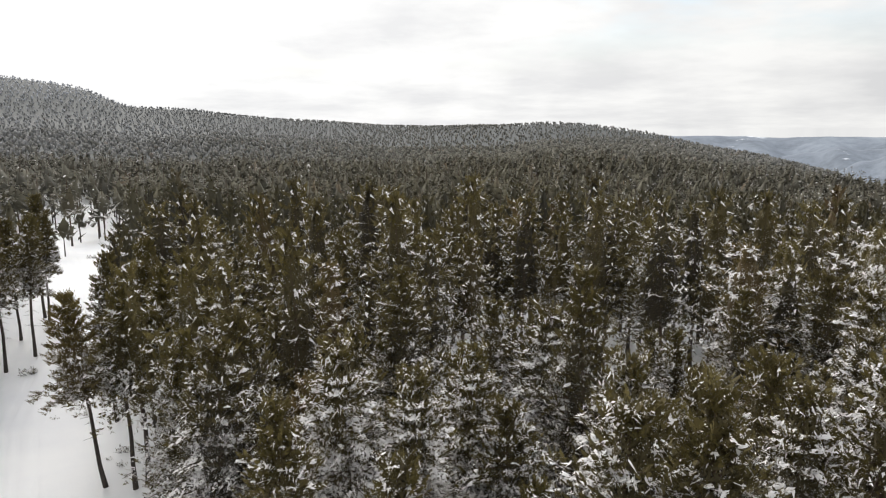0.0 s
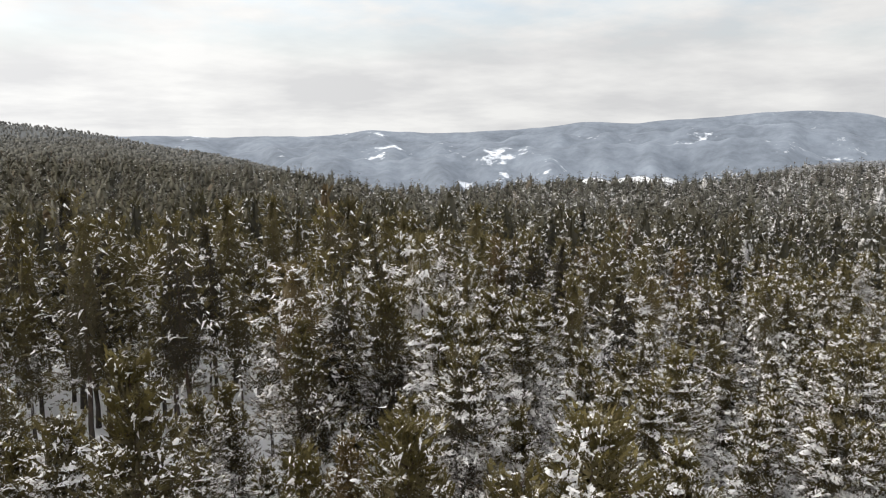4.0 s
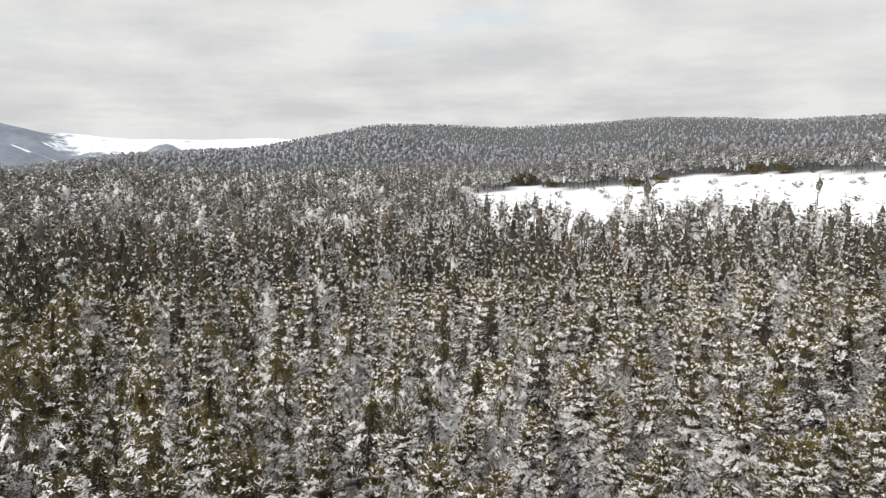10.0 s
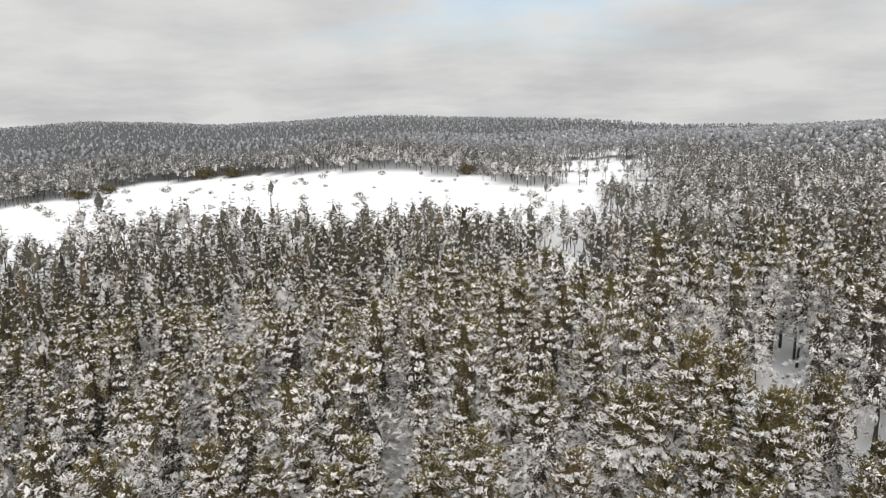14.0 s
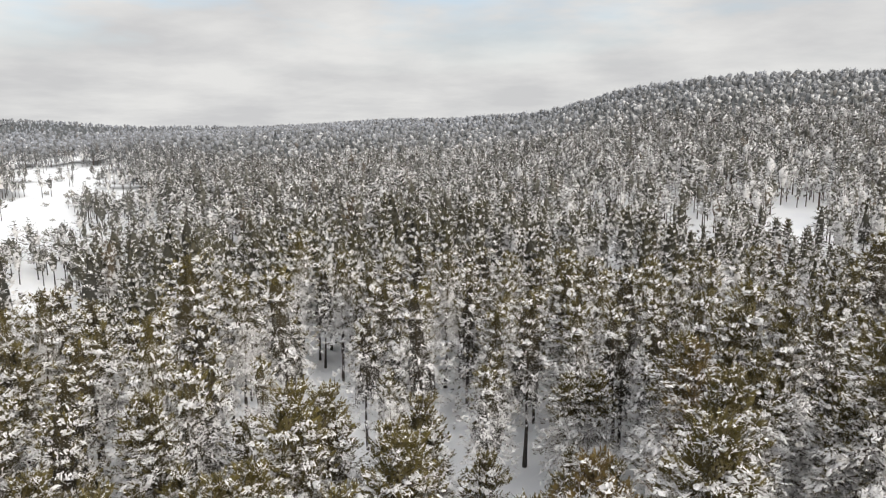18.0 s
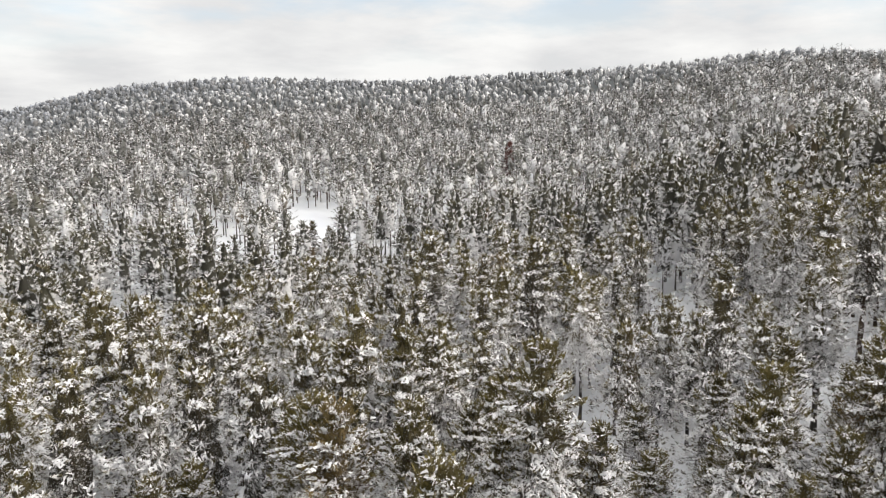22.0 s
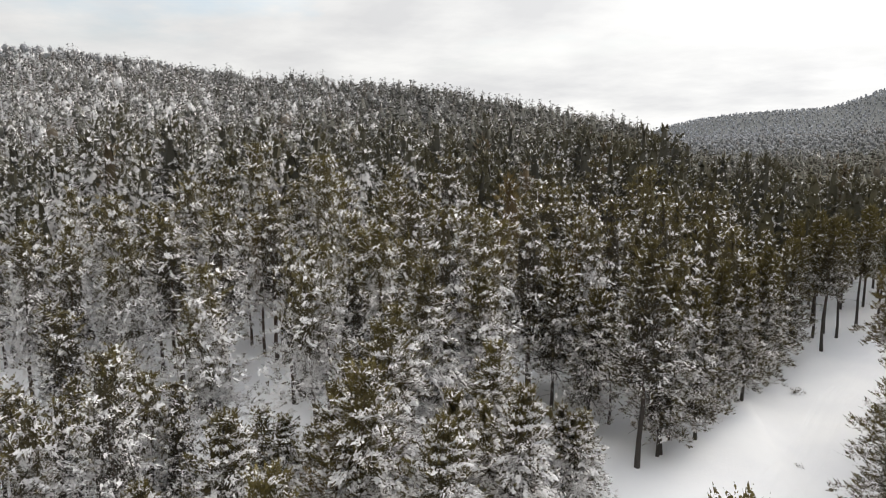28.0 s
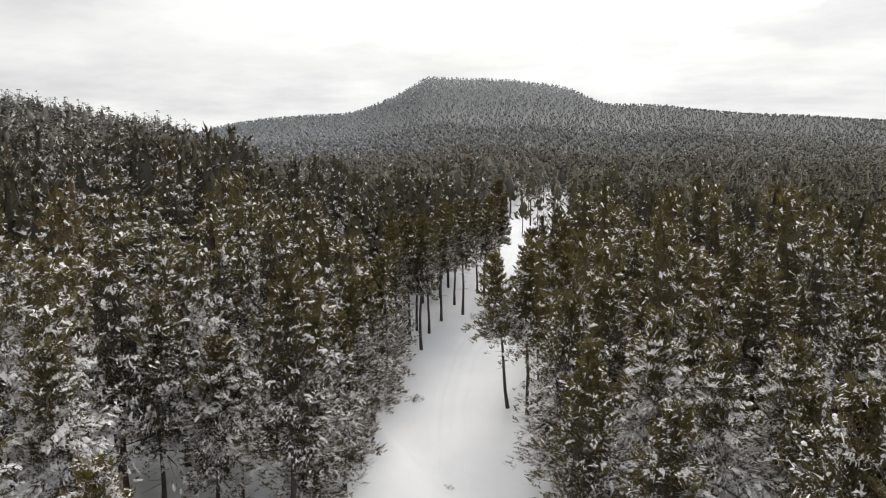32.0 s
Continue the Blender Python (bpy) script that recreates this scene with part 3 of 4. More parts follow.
                at = along(np.array([q]))[0] + side * rng.uniform(-0.8, 0.8) * (0.08 + 0.26 * reach) + up * 0.07 * size
                dip = unit(out + side * rng.uniform(-0.7, 0.7) + up * (rise - 1.6 * droop * q ** 0.6 + (rng.uniform(-0.4, 0.1) if detail == 2 else rng.uniform(-1.6, 0.0))))
                big = ((0.06, 0.06, 0.07)[detail] + (0.14, 0.13, 0.17)[detail] * rng.uniform() ** 2.2) * (0.75 + 0.4 * min(load, 1.4)) * size * (0.55 + 0.45 * min(1.0, reach / 1.4))
                snow.add(*(cushion(rng, at, dip, big) if detail == 2 else flake(rng, at, dip, big)))
            # Shoots that are white with snow all over.
            m2 = rng.binomial((16, 22, 50)[detail], min(0.9, load * 0.5))
            if m2:
                heap = rng.uniform(0.35, 0.95, 2 + detail), rng.uniform(-1, 1, 2 + detail)
                which = rng.randint(0, 2 + detail, m2)
                s2 = np.clip(heap[0][which] + rng.normal(size=m2) * 0.1, 0.15, 1.0)
                c = along(s2) + side * (heap[1][which] + rng.normal(size=m2) * 0.3)[:, None] * (0.06 + 0.22 * reach) + up * rng.uniform(0.0, 0.2, (m2, 1)) * size
                d = unit(out * rng.uniform(0.2, 1.1, (m2, 1)) + side * rng.uniform(-0.8, 0.8, (m2, 1)) + up * rng.uniform(-1.0, 0.35, (m2, 1)))
                e = unit(np.cross(d, up + out * 0.4 + rng.normal(size=(m2, 3)) * 0.35))
                ln, wd = rng.uniform(0.13, 0.3, (m2, 1)) * size * (0.72, 0.85, 1)[detail], rng.uniform((0.036, 0.042, 0.035)[detail], (0.08, 0.09, 0.075)[detail], (m2, 1)) * size
                snow.blades(c - e * wd - d * ln, c + e * wd - d * ln * 0.6, c + d * ln)
    # The leading shoots at the very top stand up like candles.
    m = 14 if detail == 2 else 5
    c = np.array([np.interp(height, zs, bend[:, 0]), np.interp(height, zs, bend[:, 1]), height * 0.955]) + rng.normal(size=(m, 3)) * [0.13, 0.13, 0.22]
    d = unit(rng.normal(size=(m, 3)) * 0.35 + up)
    e = unit(np.cross(d, rng.normal(size=(m, 3)))) * 0.08 * size
    crown.blades(c - e, c + e, c + d * rng.uniform(0.3, 0.6, (m, 1)) * size)
    return trunk.both(), crown.both(), snow.both(), bare


# Young stands: bearing, distance, radius, share of the height that is missing.
YOUNG_STANDS = ((148, 100, 24, 0.45), (141, 106, 16, 0.45), (150.5, 114, 13, 0.62), (162, 80, 9, 0.45), (161, 44, 11, 0.62), (171, 38, 10, 0.6), (237, 60, 10, 0.45), (221, 36, 8, 0.5), (247, 43, 8, 0.5), (273, 33, 7, 0.35), (187, 94, 9, 0.4), (196, 92, 9, 0.4),
                (349, 44, 9, 0.4), (357, 40, 8, 0.4), (43, 44, 9, 0.35), (211.5, 112, 24, 0.55), (211, 108, 11, 0.56), (212.3, 124, 11, 0.6), (212, 92, 14, 0.45), (222, 138, 12, 0.4), (110, 150, 20, 0.3), (120, 152, 22, 0.3), (130, 155, 22, 0.25), (150, 178, 24, 0.42), (157, 195, 26, 0.5), (160, 262, 36, 0.55), (113, 350, 42, 0.5), (123, 372, 40, 0.5), (134, 356, 45, 0.5), (146, 330, 45, 0.5), (156, 330, 45, 0.5))


AGE_AZ = np.array([0, 50, 66, 78, 128, 140, 152, 360])
AGE_LESS = np.array([0.0, 0.04, 0.16, 0.32, 0.32, 0.2, 0.06, 0.0])


def stand_height(x, y):
    """The height of the wood as a share of full-grown trees: the eastern half is a younger, denser plantation."""
    az, r = polar(x, y)
    less = np.interp(az, AGE_AZ, AGE_LESS) * np.clip(1.0 - (r - 150.0) / 120.0, 0.35, 1.0)
    less = np.maximum(less, np.interp(az, [180, 192, 232, 244], [0.0, 0.26, 0.26, 0.0]) * np.clip((r - 60) / 25, 0, 1) * np.clip((230 - r) / 60, 0, 1))
    less = np.maximum(less, 0.4 * np.interp(az, [84, 98, 160, 172], [0, 1, 1, 0]) * np.clip((r - 255) / 50, 0, 1) * np.clip((520 - r) / 60, 0, 1))
    for b, d, s, h in YOUNG_STANDS:
        c = MIDDLE + bearing(b, d)
        less = np.maximum(less, h * np.exp(-(((x - c.x) ** 2 + (y - c.y) ** 2) / (s * s)) ** 2))
    return (1 - less) * (1 + 0.07 * ripple(x, y, 0.05) + 0.05 * ripple(x, y, 0.21))


def haze_rime_at(x, y, z):
    """Blue-grey share of the needles: hoar frost up high, painted haze with distance."""
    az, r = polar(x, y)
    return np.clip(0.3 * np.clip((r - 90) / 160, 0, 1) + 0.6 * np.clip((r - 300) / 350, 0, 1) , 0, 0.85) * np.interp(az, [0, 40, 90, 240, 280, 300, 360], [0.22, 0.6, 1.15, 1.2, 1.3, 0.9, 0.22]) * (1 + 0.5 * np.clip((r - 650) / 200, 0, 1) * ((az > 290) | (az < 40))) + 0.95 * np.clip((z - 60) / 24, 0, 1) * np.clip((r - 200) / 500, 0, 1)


def tip_of(v, parts):
    """How near each place is to the top of its tree, where the young shoots stand free of snow."""
    top = max(p[0][:, 2].max() for p in parts[:3] if len(p[0]))
    return np.clip((v[:, 2] / top - 0.58) / 0.34, 0, 1)


def plant(xs, ys, templates, seed, small=0.78, big=1.16, dust=0.4, name="pine_woods", leafage=NEEDLES):
    """One joined wood: templates set at many places, turned a little, with their own height and tint."""
    rng = np.random.RandomState(seed)
    vs, ts, ms, tints, haze_rimes, dusts, tips, n = [], [], [], [], [], [], [], 0
    zs = land(xs, ys) - 0.05
    stand = stand_height(xs, ys)
    level = snow_level(*polar(xs, ys)) + rng.uniform(-0.5, 0.5, len(xs)) + 0.12 * ripple(xs, ys, 0.06)
    level = level + 1.9 * np.clip((zs - 58) / 24, 0, 1) * (np.hypot(xs, ys) > 700)
    third = len(templates) // 3
    pick = rng.randint(0, third, len(xs)) + third * np.digitize(level, (0.5, 0.88))
    for k, parts in enumerate(templates):
        sel = np.nonzero(pick == k)[0]
        if not len(sel):
            continue
        a = rng.uniform(-0.5, 0.5, len(sel))
        sc = rng.uniform(small, big, len(sel)) * stand[sel]
        wide = sc * stand[sel] ** -0.35 * rng.uniform(0.92, 1.2, len(sel))
        tint = rng.uniform(0, 1, len(sel))
        haze_rime = haze_rime_at(xs[sel], ys[sel], zs[sel])
        bare = parts[3] if len(parts) > 3 else 0
        for mi, (v, t) in enumerate(parts[:3]):
            if not len(v):
                continue
            w3 = rot_z(v[None] * np.stack([wide, wide, sc], -1)[:, None, :], a[:, None]) + np.stack([xs[sel], ys[sel], zs[sel]], -1)[:, None]
            vs.append(w3.reshape(-1, 3))
            ts.append((t[None] + (n + np.arange(len(sel)) * len(v))[:, None, None]).reshape(-1, 3))
            ms.append(np.full(len(sel) * len(t), mi))
            tints.append(np.repeat(tint, len(v)))
            haze_rimes.append(np.repeat(haze_rime, len(v)))
            snowed = np.repeat(np.clip(level[sel], 0, 1.3) * dust, len(v)).reshape(len(sel), len(v))
            if mi == 1:
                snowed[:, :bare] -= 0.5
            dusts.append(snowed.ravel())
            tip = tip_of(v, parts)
            # Inner twigs take the darkest needle colour, standing in for shade inside the crown.
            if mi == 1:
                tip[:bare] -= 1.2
            tips.append(np.tile(tip, len(sel)))
            n += len(sel) * len(v)
    me = mesh_of(name, np.concatenate(vs), np.concatenate(ts), [BARK, leafage, LOAD], np.concatenate(ms), tint=np.concatenate(tints), haze_rime=np.concatenate(haze_rimes), dust=np.concatenate(dusts), tip=np.concatenate(tips))
    return me


def scatter(r0, r1, step, seed):
    """Places for trees in a ring round the flight, on a jittered grid."""
    rng = np.random.RandomState(seed)
    k = int(r1 / step) + 1
    gx, gy = np.meshgrid(np.arange(-k, k + 1) * step, np.arange(-k, k + 1) * step)
    x = MIDDLE.x + gx.ravel() + rng.uniform(-0.5, 0.5, gx.size) * step
    y = MIDDLE.y + gy.ravel() + rng.uniform(-0.5, 0.5, gx.size) * step
    az, r = polar(x, y)
    keep = (r >= r0) & (r < r1) & (~open_ground(x, y) | (meadow(x, y) & (rng.uniform(0, 1, x.size) < np.where((az > 155) & (r > 290), 0.07, 0.005))) | (opening(x, y) & (r < 110) & (rng.uniform(0, 1, x.size) < 0.17)) | ((np.abs(road_side(x, y)[0]) < 7) & (y > 125) & (rng.uniform(0, 1, x.size) < 0.22))) & (rng.uniform(0, 1, x.size) < 0.94)
    return x[keep], y[keep], r[keep], az[keep]


def spire(seed, height, snowy, radius, sides, patches, flake, low, lee, body):
    """A pine seen from far off: a ragged rounded crown with needle clumps and flakes of snow standing proud of it."""
    rng = np.random.RandomState(seed)
    stem = tube([(0, 0, -0.3), (0, 0, height * 0.93)], [0.2, 0.03], 3)
    crown, snow = Heap(), Heap()
    a = np.linspace(0, 2 * np.pi, sides, endpoint=False) + rng.uniform(0, 1)

    def hoop(wide, z, turn):
        return radius * wide * rng.uniform(0.6, 1.3, (sides, 1)) * np.stack([np.sin(a + turn), np.cos(a + turn), 0 * a], -1) + np.stack([0 * a, 0 * a, height * z + rng.uniform(-1, 1, sides)], -1)

    top = np.array([[rng.uniform(-0.7, 0.7), rng.uniform(-0.7, 0.7), height * rng.uniform(0.76, 0.86)]])
    t = []
    for k in range(sides):
        n = (k + 1) % sides
        t += [(k, n, sides + k), (n, sides + n, sides + k), (sides + k, sides + n, 2 * sides)]
    crown.add(np.concatenate([hoop(0.2, low, 0), hoop(body, 0.6, 0.5), top]), t)
    for i in range(patches):
        a1, u = rng.uniform(0, 6.28), rng.uniform(0, 1) ** 0.85
        north = 0.5 + 0.5 * math.cos(a1 - 0.15)
        out = np.array([math.sin(a1), math.cos(a1), 0])
        side = np.array([math.cos(a1), -math.sin(a1), 0.0])
        c = out * radius * max(0.04, 1.0 - u ** 2.0) ** 0.8 * rng.uniform(0.3, 1.05) + [0, 0, height * (0.36 + 0.56 * u)]
        w = flake * rng.uniform(0.7, 1.4) * (1 - 0.68 * u)
        for twice in range(2 if body < 0.45 else 1):
            q = rng.uniform(-0.4, 0.4)
            crown.blades((c - side * w * 0.55 - out * w * 0.4)[None], (c + side * w * 0.55 + [0, 0, q * w] - out * w * 0.4)[None], (c + out * w * rng.uniform(0.1, 1.1) + side * w * rng.uniform(-0.9, 0.9) + [0, 0, w * rng.uniform(0.2, 1.3) * (1 - 0.6 * u)])[None])
        if rng.uniform() < snowy * (0.9 - lee + lee * north) * (0.75 if u < 0.75 else 0.3):
            w = w * rng.uniform(0.55, 1.0)
            tilt = unit(out + [0, 0, rng.uniform(-0.9, 0.1)] + side * rng.uniform(-0.8, 0.8))
            c = c + out * 0.3 + [0, 0, 0.2]
            snow.blades((c - side * w * 0.5 - tilt * w * 0.5 + [0, 0, 0.3 * w])[None], (c + side * w * rng.uniform(0.1, 0.5) - tilt * w * 0.2 + [0, 0, 0.4 * w])[None], (c + tilt * w * 1.1)[None])
    return stem, crown.both(), snow.both()


def crest_of(az):
    near = smooth_ring(az, CREST_AZ, CREST_R, 4.0)
    return np.where((az > 300) | (az < 4), MESA_R, near)


LOADS = (0.5, 1.0, 1.6)
NEAR = [pine(20 + i, 14.6 + 1.1 * (i % 3), (0.22, 0.3, 0.37)[i % 3], 3.1 + 0.4 * ((i * 2) % 3), 15, 6, 38, LOADS[i // 3], size=1.0) for i in range(9)]
MID = [pine(60 + i, 14.4 + 1.0 * (i % 4), (0.26, 0.31, 0.36)[i % 3], 3.4 + 0.25 * (i % 3), 12, 5, 14, LOADS[i // 4], 1, size=1.5) for i in range(12)]
LESS = [pine(80 + i, 14.4 + 1.0 * (i % 4), 0.34, 3.5, 8, 4, 8, LOADS[i // 4], 0, size=2.1) for i in range(12)]
FAR = [spire(90 + i, (13.5, 15.2, 11.5, 14.4)[i % 4], (0.2, 0.6, 0.85)[i // 4], 3.5, 3, 26, 1.3, 0.4, 0.6, 0.38) for i in range(12)]
HAZE = [spire(120 + i, (8.6, 9.6, 7.4, 9.0)[i % 4], (0.08, 0.24, 0.45)[i // 4], 4.3, 3, 5, 1.5, 0.04, 0.2, 0.66) for i in range(12)]
RIM = [spire(150 + i, (10.0, 11.4, 8.6, 10.6)[i % 4], (0.08, 0.25, 0.5)[i // 4], 4.6, 3, 3, 2.0, 0.04, 0.2, 0.66) for i in range(12)]

TREES_NEAR, TREES_MID, TREES_FAR = 90.0, 135.0, 340.0
# Rows stand closer in the young plantation to the east and on the southern slope than along the road.
STANDS = ((55, 145, 3.45, 1), (145, 245, 4.05, 21), (245, 415, 4.6, 41))
ringed = []
for a0, a1, step, seed in STANDS:
    x, y, r, az = scatter(0, TREES_MID, step, seed)
    sel = (az - a0) % 360 < a1 - a0
    ringed.append((x[sel], y[sel], r[sel], az[sel]))
px, py, pr, paz = (np.concatenate(c) for c in zip(*ringed))
near = pr < TREES_NEAR
things = np.argsort(pr)[:300]
rest = np.ones(len(px), bool)
rest[things] = False


def part(name, me, parent, label=""):
    ob = new(name, me)
    ob.parent = parent
    return tagged(ob, label) if label else ob


PINE_LABELS = ("tall dark green Scots pine with a light dusting of snow", "tall Scots pine with patchy snow on its branches", "tall Scots pine heavily loaded with clumps of snow")


def pine_thing(k, parts, label, leafage=NEEDLES):
    base = new("pine_tree")
    for name, (v, t), mat in zip(("trunk", "crown", "snow_load"), parts, (BARK, leafage, LOAD)):
        snowed = np.full(len(v), (0.27, 0.34, 0.46)[min(k // 3, 2)])
        tip = tip_of(v, parts)
        # Inner twigs: less snow, and a darker colour painted as the crown's inner shade.
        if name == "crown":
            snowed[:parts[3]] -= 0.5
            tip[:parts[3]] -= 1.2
        ob = part(name, mesh_of(name, v, t, [mat], None, tint=np.full(len(v), 0.13 * k), haze_rime=np.zeros(len(v)), dust=snowed, tip=tip), base)
        if name != "trunk":
            ob["kind"] = "stuff"
    return tagged(base, label, "tree", "pines round the flight")


rng = np.random.RandomState(7)
made = {}
for i in things:
    level = float(snow_level(paz[i], pr[i])) + rng.uniform(-0.5, 0.5) + 0.12 * float(ripple(px[i], py[i], 0.06))
    load = 0 if level < 0.5 else 1 if level < 0.88 else 2
    k = load * 3 + int(rng.randint(3))
    big = rng.uniform(0.78, 1.14) * float(stand_height(px[i], py[i]))
    m = pose(px[i], py[i], float(land(px[i], py[i])) - 0.05, rng.uniform(-1.5, 1.5), rng.uniform(-1.5, 1.5), rng.uniform(-30, 30))
    if k in made:
        tree = copy_thing(made[k], m)
    else:
        tree = made[k] = pine_thing(k, NEAR[k], PINE_LABELS[load])
        tree.matrix_basis = m
    girth = float(stand_height(px[i], py[i])) ** -0.35
    tree.scale = (big * girth * rng.uniform(0.95, 1.15), big * girth * rng.uniform(0.95, 1.15), big)


def woods(me, label):
    return tagged(new("pine_woods", me), label, "forest", kind="stuff")


sel = rest & near
woods(plant(px[sel], py[sel], MID, 11, dust=0.36), "dense pine wood with snow-laden crowns")
sel = rest & ~near
woods(plant(px[sel], py[sel], LESS, 12, dust=0.42, leafage=NEEDLES_FAR), "dense pine wood with snow-laden crowns on rolling ground")
x, y, r, az = scatter(TREES_MID, 480, 4.15, 2)
# Behind the meadow the nearer kind of tree reaches further out.
reach = np.interp(az, [98, 104, 166, 172], [TREES_FAR, 480, 480, TREES_FAR])
sel = r < reach
woods(plant(x[sel], y[sel], FAR, 13, dust=0.43, leafage=NEEDLES_FAR), "snow-dusted pine wood on the lower slopes")
x, y, r, az = scatter(TREES_FAR, 720, 5.2, 3)
valley = (az > 24) & (az < 84)
sel = ((r < crest_of(az) * 1.15) | valley) & (r >= np.interp(az, [98, 104, 166, 172], [TREES_FAR, 480, 480, TREES_FAR]))
woods(plant(x[sel], y[sel], HAZE, 14, small=0.48, big=0.7, dust=0.36, leafage=NEEDLES_FAR), "snow-dusted pine wood on the hillsides")
x, y, r, az = scatter(720, 1250, 6.8, 4)
sel = (r < crest_of(az) * 1.06) | ((az > 24) & (az < 84))
woods(plant(x[sel], y[sel], RIM, 15, small=0.3, big=0.44, dust=0.3, leafage=NEEDLES_FAR), "frosted pine wood on the far hillsides, greyed by haze")


# ---- the forest road ----
def forest_road():
    """The trodden snow of the road: a thin crown over the ground with faint wheel tracks."""
    ys = np.linspace(-14, 224, 300)
    cs = np.linspace(-1, 1, 64)
    yy, cc = np.meshgrid(ys, cs, indexing="ij")
    half = np.interp(yy, ROAD_Y, ROAD_HALF) + 0.6
    x = np.interp(yy, ROAD_Y, ROAD_X) + cc * half / 0.86
    lane = cc * half + 0.35 * np.sin(yy * 0.07) + 0.12 * np.sin(yy * 0.31)
    z = land(x, yy) + 0.07 * (1 - cc ** 4) - 0.03
    for rut, deep in ((-1.5, 0.16), (-0.5, 0.1), (0.9, 0.16)):
        z = z - deep * np.exp(-((lane - rut) / 0.2) ** 2) * (0.6 + 0.4 * np.sin(yy * 0.9))
    z = z + 0.012 * np.sin(x * 3.1 + yy * 1.7) * np.sin(yy * 2.3 - x)
    n, k = x.shape
    i = (np.arange(n - 1)[:, None] * k + np.arange(k - 1)[None]).ravel()
    quads = np.stack([i, i + 1, i + k + 1, i + k], -1)
    me = mesh_of("road", np.stack([x, yy, z], -1).reshape(-1, 3), quads, [SNOW], None, wood=np.zeros(x.size), frost=np.zeros(x.size))
    me.polygons.foreach_set("use_smooth", np.ones(len(quads), bool))
    return tagged(new("road", me), "snow-covered forest road with faint wheel tracks", "road", kind="structure")


forest_road()


def on_ground(x, y, turn=0.0, size=1.0):
    return pose(x, y, float(land(np.float64(x), np.float64(y))) - 0.05, 0, 0, turn) @ Matrix.Diagonal((size, size, size, 1))


# ---- single trees along the road and in the openings ----
BARE = [pine(201, 15.4, 0.48, 3.3, 12, 5, 54, 0.3, size=1.1), pine(202, 15.6, 0.5, 2.6, 15, 5, 40, 0.28, size=1.05), pine(203, 16.8, 0.44, 2.8, 17, 5, 40, 0.28, size=1.05), pine(204, 14.8, 0.15, 3.0, 24, 5, 36, 0.5, size=1.05)]
bare_made = []
# Kind, place, turn, size and lean to the west in degrees.
ROADSIDE = ((0, -26.0, 49.8, 180, 1.0, 8), (1, -23.4, 49.2, 180, 1.0, 3), (2, -30.3, 60.9, 20, 0.95, 0), (1, -25.8, 58.6, 100, 0.95, 1), (2, -28.6, 64.5, 60, 0.95, 0), (1, -23.4, 55.2, 140, 0.98, 0),
            (2, -44.5, 59.3, 10, 1.0, 0), (1, -48.3, 61.7, 80, 1.0, 0), (2, -49.3, 64.4, 30, 0.95, -2), (1, -52.5, 65.6, 120, 1.0, 0), (2, -46.4, 56.3, 15, 0.98, 1), (1, -47.4, 64.6, 50, 1.0, 0), (2, -49.3, 69.8, 90, 1.0, 0),
            (1, -52.1, 77.0, 200, 1.0, 1), (2, -48.5, 74.1, 230, 1.0, 0), (1, -52.3, 83.2, 40, 0.98, 0), (2, -47.9, 78.5, 70, 1.0, -1), (1, -50.5, 86.6, 150, 0.96, 0), (2, -53.6, 90.9, 10, 1.0, 0),
            (3, -24.6, 23.0, 20, 1.0, 0), (3, -26.2, 27.4, 150, 0.9, 0), (3, -29.4, 31.6, 80, 1.0, 1), (3, -32.6, 37.6, 220, 0.95, 0), (3, -36.4, 42.4, 40, 1.05, 0), (3, -39.8, 47.4, 300, 0.95, 0), (3, -43.4, 52.6, 120, 1.0, 0),
            (3, -13.6, 37.8, 200, 1.0, 0), (3, -17.4, 43.4, 60, 0.95, 0))
for k, x, y, turn, size, lean in ROADSIDE:
    m = Matrix.Translation((x, y, float(land(np.float64(x), np.float64(y))) - 0.05)) @ pose(0, 0, 0, 0, -lean, 0) @ pose(0, 0, 0, 0, 0, turn) @ Matrix.Diagonal((size, size, size, 1))
    if k < len(bare_made):
        copy_thing(bare_made[k], m).matrix_basis = m
    else:
        tree = pine_thing(k, BARE[k], "slender Scots pine with a long bare trunk beside the snowy road" if k < 3 else "full-crowned Scots pine leaning its snowy branches over the road")
        tree["group"] = "pines along the road"
        tree.matrix_basis = m
        bare_made.append(tree)


# A close group west of the road.
for k, x, y, turn, size in ((4, -32.8, 17.2, 10, 0.95), (3, -29.4, 19.0, -20, 0.88), (4, -36.8, 21.6, 30, 1.0)):
    m = on_ground(x, y, turn, size)
    copy_thing(made[k], m).matrix_basis = m



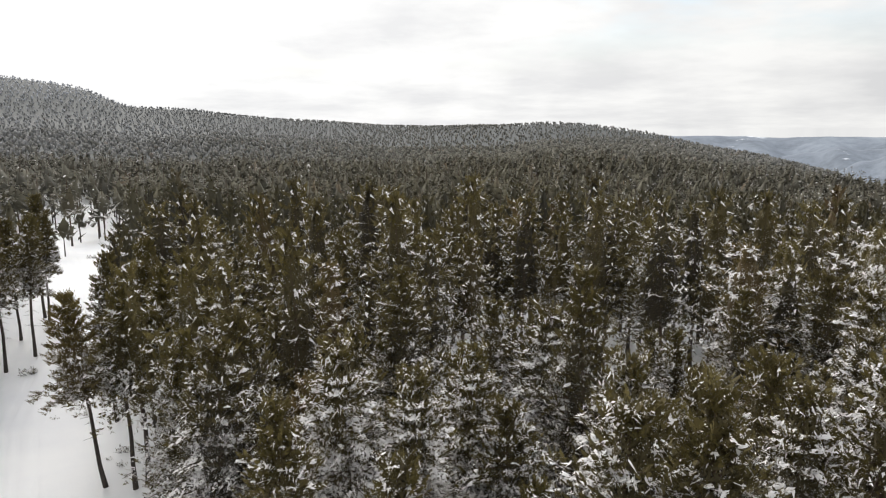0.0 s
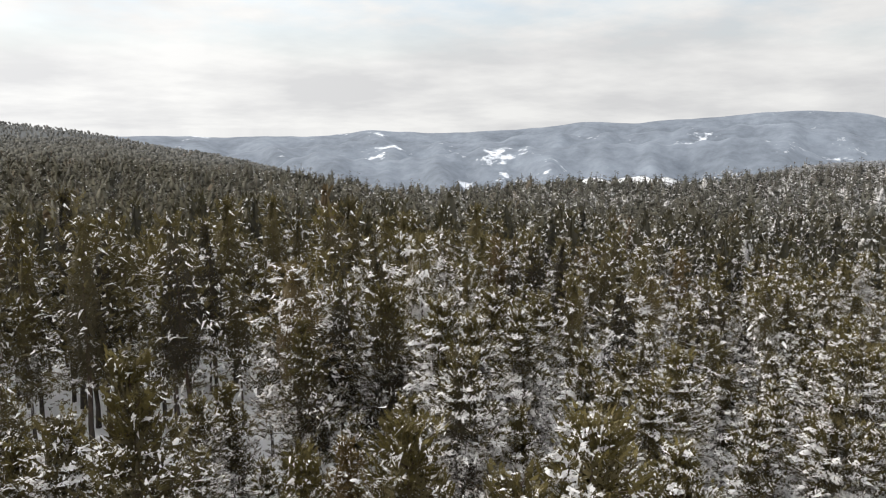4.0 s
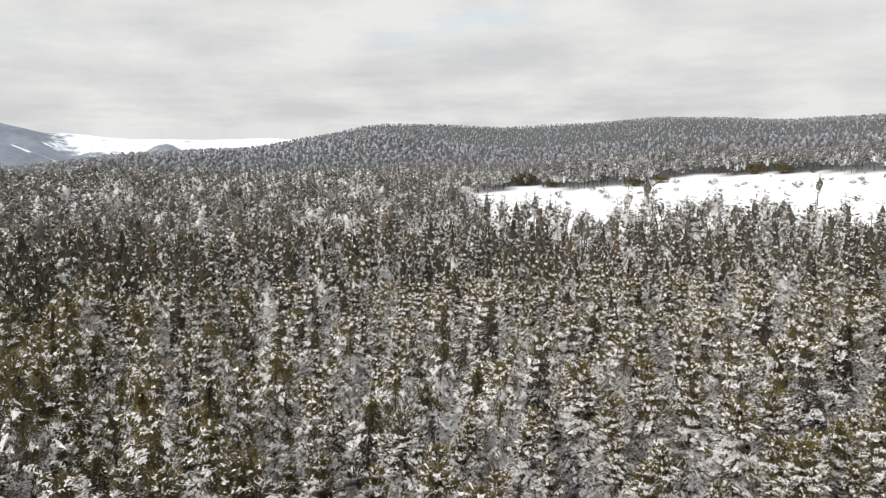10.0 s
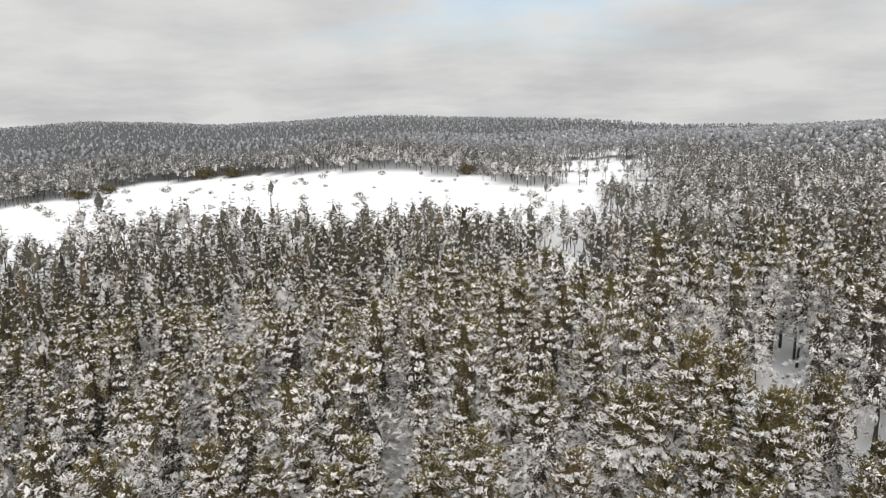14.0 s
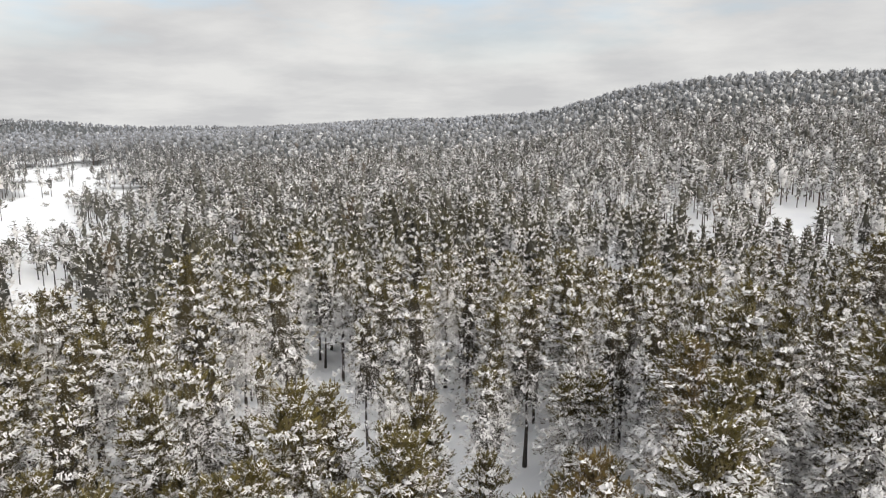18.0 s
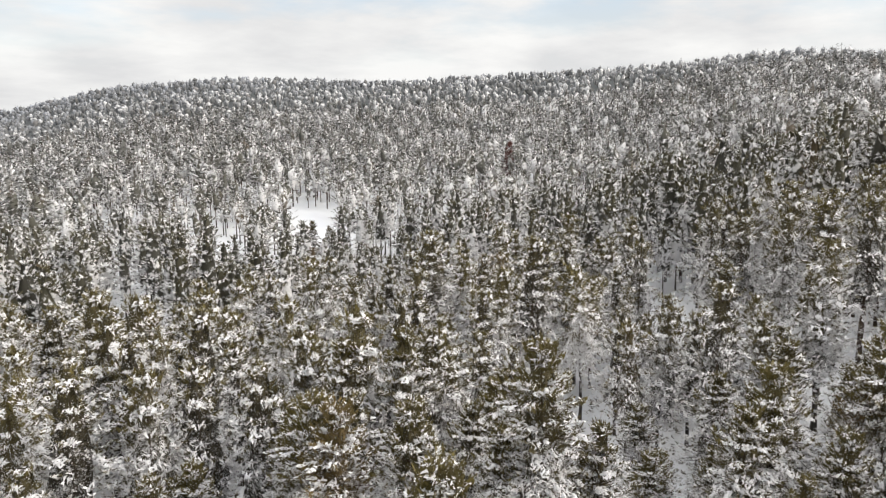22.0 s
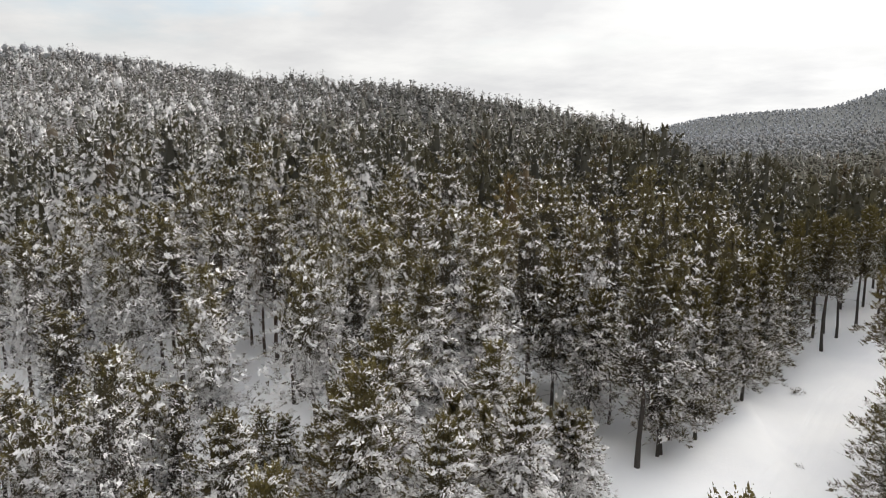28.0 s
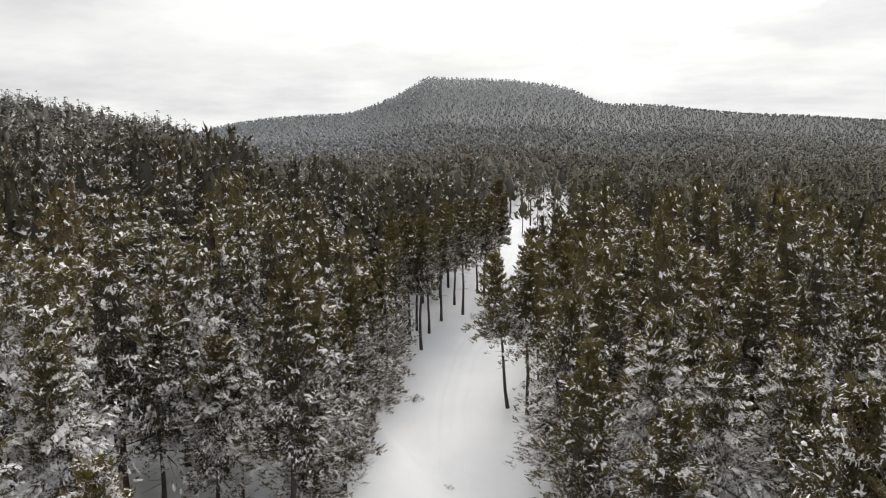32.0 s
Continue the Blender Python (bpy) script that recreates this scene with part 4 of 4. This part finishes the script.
def shrub(seed, wide, high, count, snowy, name, label, group, leafy=7):
    """A low bush: twigs fanning from the root, needle tufts at their ends and a little snow."""
    rng = np.random.RandomState(seed)
    twigs, leaves, snow = Heap(), Heap(), Heap()
    for i in range(count):
        a, u = rng.uniform(0, 6.28), math.sqrt(rng.uniform(0, 1))
        tip = np.array([math.sin(a) * wide * u, math.cos(a) * wide * u, high * (1.05 - 0.55 * u * u) * rng.uniform(0.6, 1.0)])
        twigs.add(*tube([(tip[0] * 0.15, tip[1] * 0.15, -0.1), tip * [0.7, 0.7, 0.55], tip], [0.03, 0.02, 0.006], 3))
        m = leafy
        d = unit(rng.normal(size=(m, 3)) + [0, 0, 0.8])
        c = tip + rng.normal(size=(m, 3)) * 0.16 * wide
        e = unit(np.cross(d, rng.normal(size=(m, 3)))) * 0.09 * wide
        leaves.blades(c - e, c + e, c + d * 0.34 * wide)
        if rng.uniform() < snowy:
            snow.add(*cushion(rng, tip + [0, 0, 0.05], unit(np.array([math.sin(a), math.cos(a), 0.1])), 0.16 * wide * rng.uniform(0.6, 1.4)))
    base = new(name)
    for part_name, heap, mat in (("twigs", twigs, BARK), ("foliage", leaves, NEEDLES), ("snow_load", snow, LOAD)):
        v, t = heap.both()
        if len(v):
            ob = part(part_name, mesh_of(part_name, v, t, [mat], None, tint=np.full(len(v), 0.2), haze_rime=np.zeros(len(v)), dust=np.zeros(len(v)), tip=np.zeros(len(v))), base)
            ob["kind"] = "stuff"
    return tagged(base, label, "bush", group)


rng = np.random.RandomState(31)
low = [shrub(300 + i, 0.8 + 0.3 * i, 0.9 + 0.35 * i, 16, 0.25, "bush", "low dark bush poking out of the snowy meadow", "bushes in the meadow") for i in range(3)]
for b in low:
    b.matrix_basis = on_ground(*(MIDDLE + bearing(rng.uniform(125, 140), rng.uniform(230, 310))).to_2d())
placed = 0
while placed < 110:
    az, r = rng.uniform(112, 164), rng.uniform(190, 415)
    x, y = (MIDDLE + bearing(az, r)).to_2d()
    if not bool(meadow(np.float64(x), np.float64(y))):
        continue
    m = on_ground(x, y, rng.uniform(0, 360), rng.uniform(0.6, 1.7))
    copy_thing(low[placed % 3], m).matrix_basis = m
    placed += 1

dark = shrub(340, 2.4, 2.2, 60, 0.05, "juniper", "dark juniper thicket at the edge of a snowy opening", "junipers")
dark.matrix_basis = on_ground(*(MIDDLE + bearing(141.4, 140)).to_2d())
for az, r, size in ((110, 353, 2.4), (112, 336, 1.2), (127.5, 344, 1.8), (129.5, 341, 1.6), (148, 306, 1.6), (118.5, 309, 1.5), (120.5, 318, 1.3)):
    m = on_ground(*(MIDDLE + bearing(az, r)).to_2d(), 40 * size, size)
    copy_thing(dark, m).matrix_basis = m

twig = shrub(360, 0.8, 0.45, 22, 0.5, "brushwood", "small brush poking through the snow of the road", "brush on the road", 2)
twig.matrix_basis = on_ground(-35.5, 47.3)
for x, y, size in ((-21.9, 34.4, 0.5), (-37.6, 47.5, 0.5), (-45.9, 73.6, 1.3), (-34.1, 62.9, 0.6), (-37.0, 62.6, 0.5), (-27.8, 54.0, 0.4), (-27.0, 55.0, 0.9), (-26.2, 52.8, 0.6), (-66.1, 128.8, 1.2)):
    m = on_ground(x, y, 90 * size, size)
    copy_thing(twig, m).matrix_basis = m

YOUNG = pine(230, 7.2, 0.08, 1.8, 14, 5, 24, 0.7)
young = pine_thing(2, YOUNG, "young bushy pine dusted with snow in an opening")
young.name, young["group"] = "young_pine", "young pines"
young.matrix_basis = on_ground(-55.6, -107.5)
for az, r, size in ((214, 146, 0.6), (150, 128, 0.6), (153.5, 140, 0.7), (130, 190, 1.0), (127, 188, 0.8), (137, 186, 0.9), (348, 60, 0.5), (240, 74, 0.6), (163, 62, 0.45)):
    m = on_ground(*(MIDDLE + bearing(az, r)).to_2d(), 60 * size, size)
    copy_thing(young, m).matrix_basis = m

# One dead pine on the slope, its needles turned red-brown.
RED = needle_material("dead_needles", (0.06, 0.018, 0.014, 1), (0.19, 0.06, 0.045, 1), (0.15, 0.05, 0.04, 1), True)
dead_pine = pine_thing(0, pine(233, 14.5, 0.25, 2.8, 14, 5, 24, 0.25, size=1.3), "dead pine with red-brown needles among snowy pines", RED)
dead_pine.matrix_basis = on_ground(-137.7, -117.2)
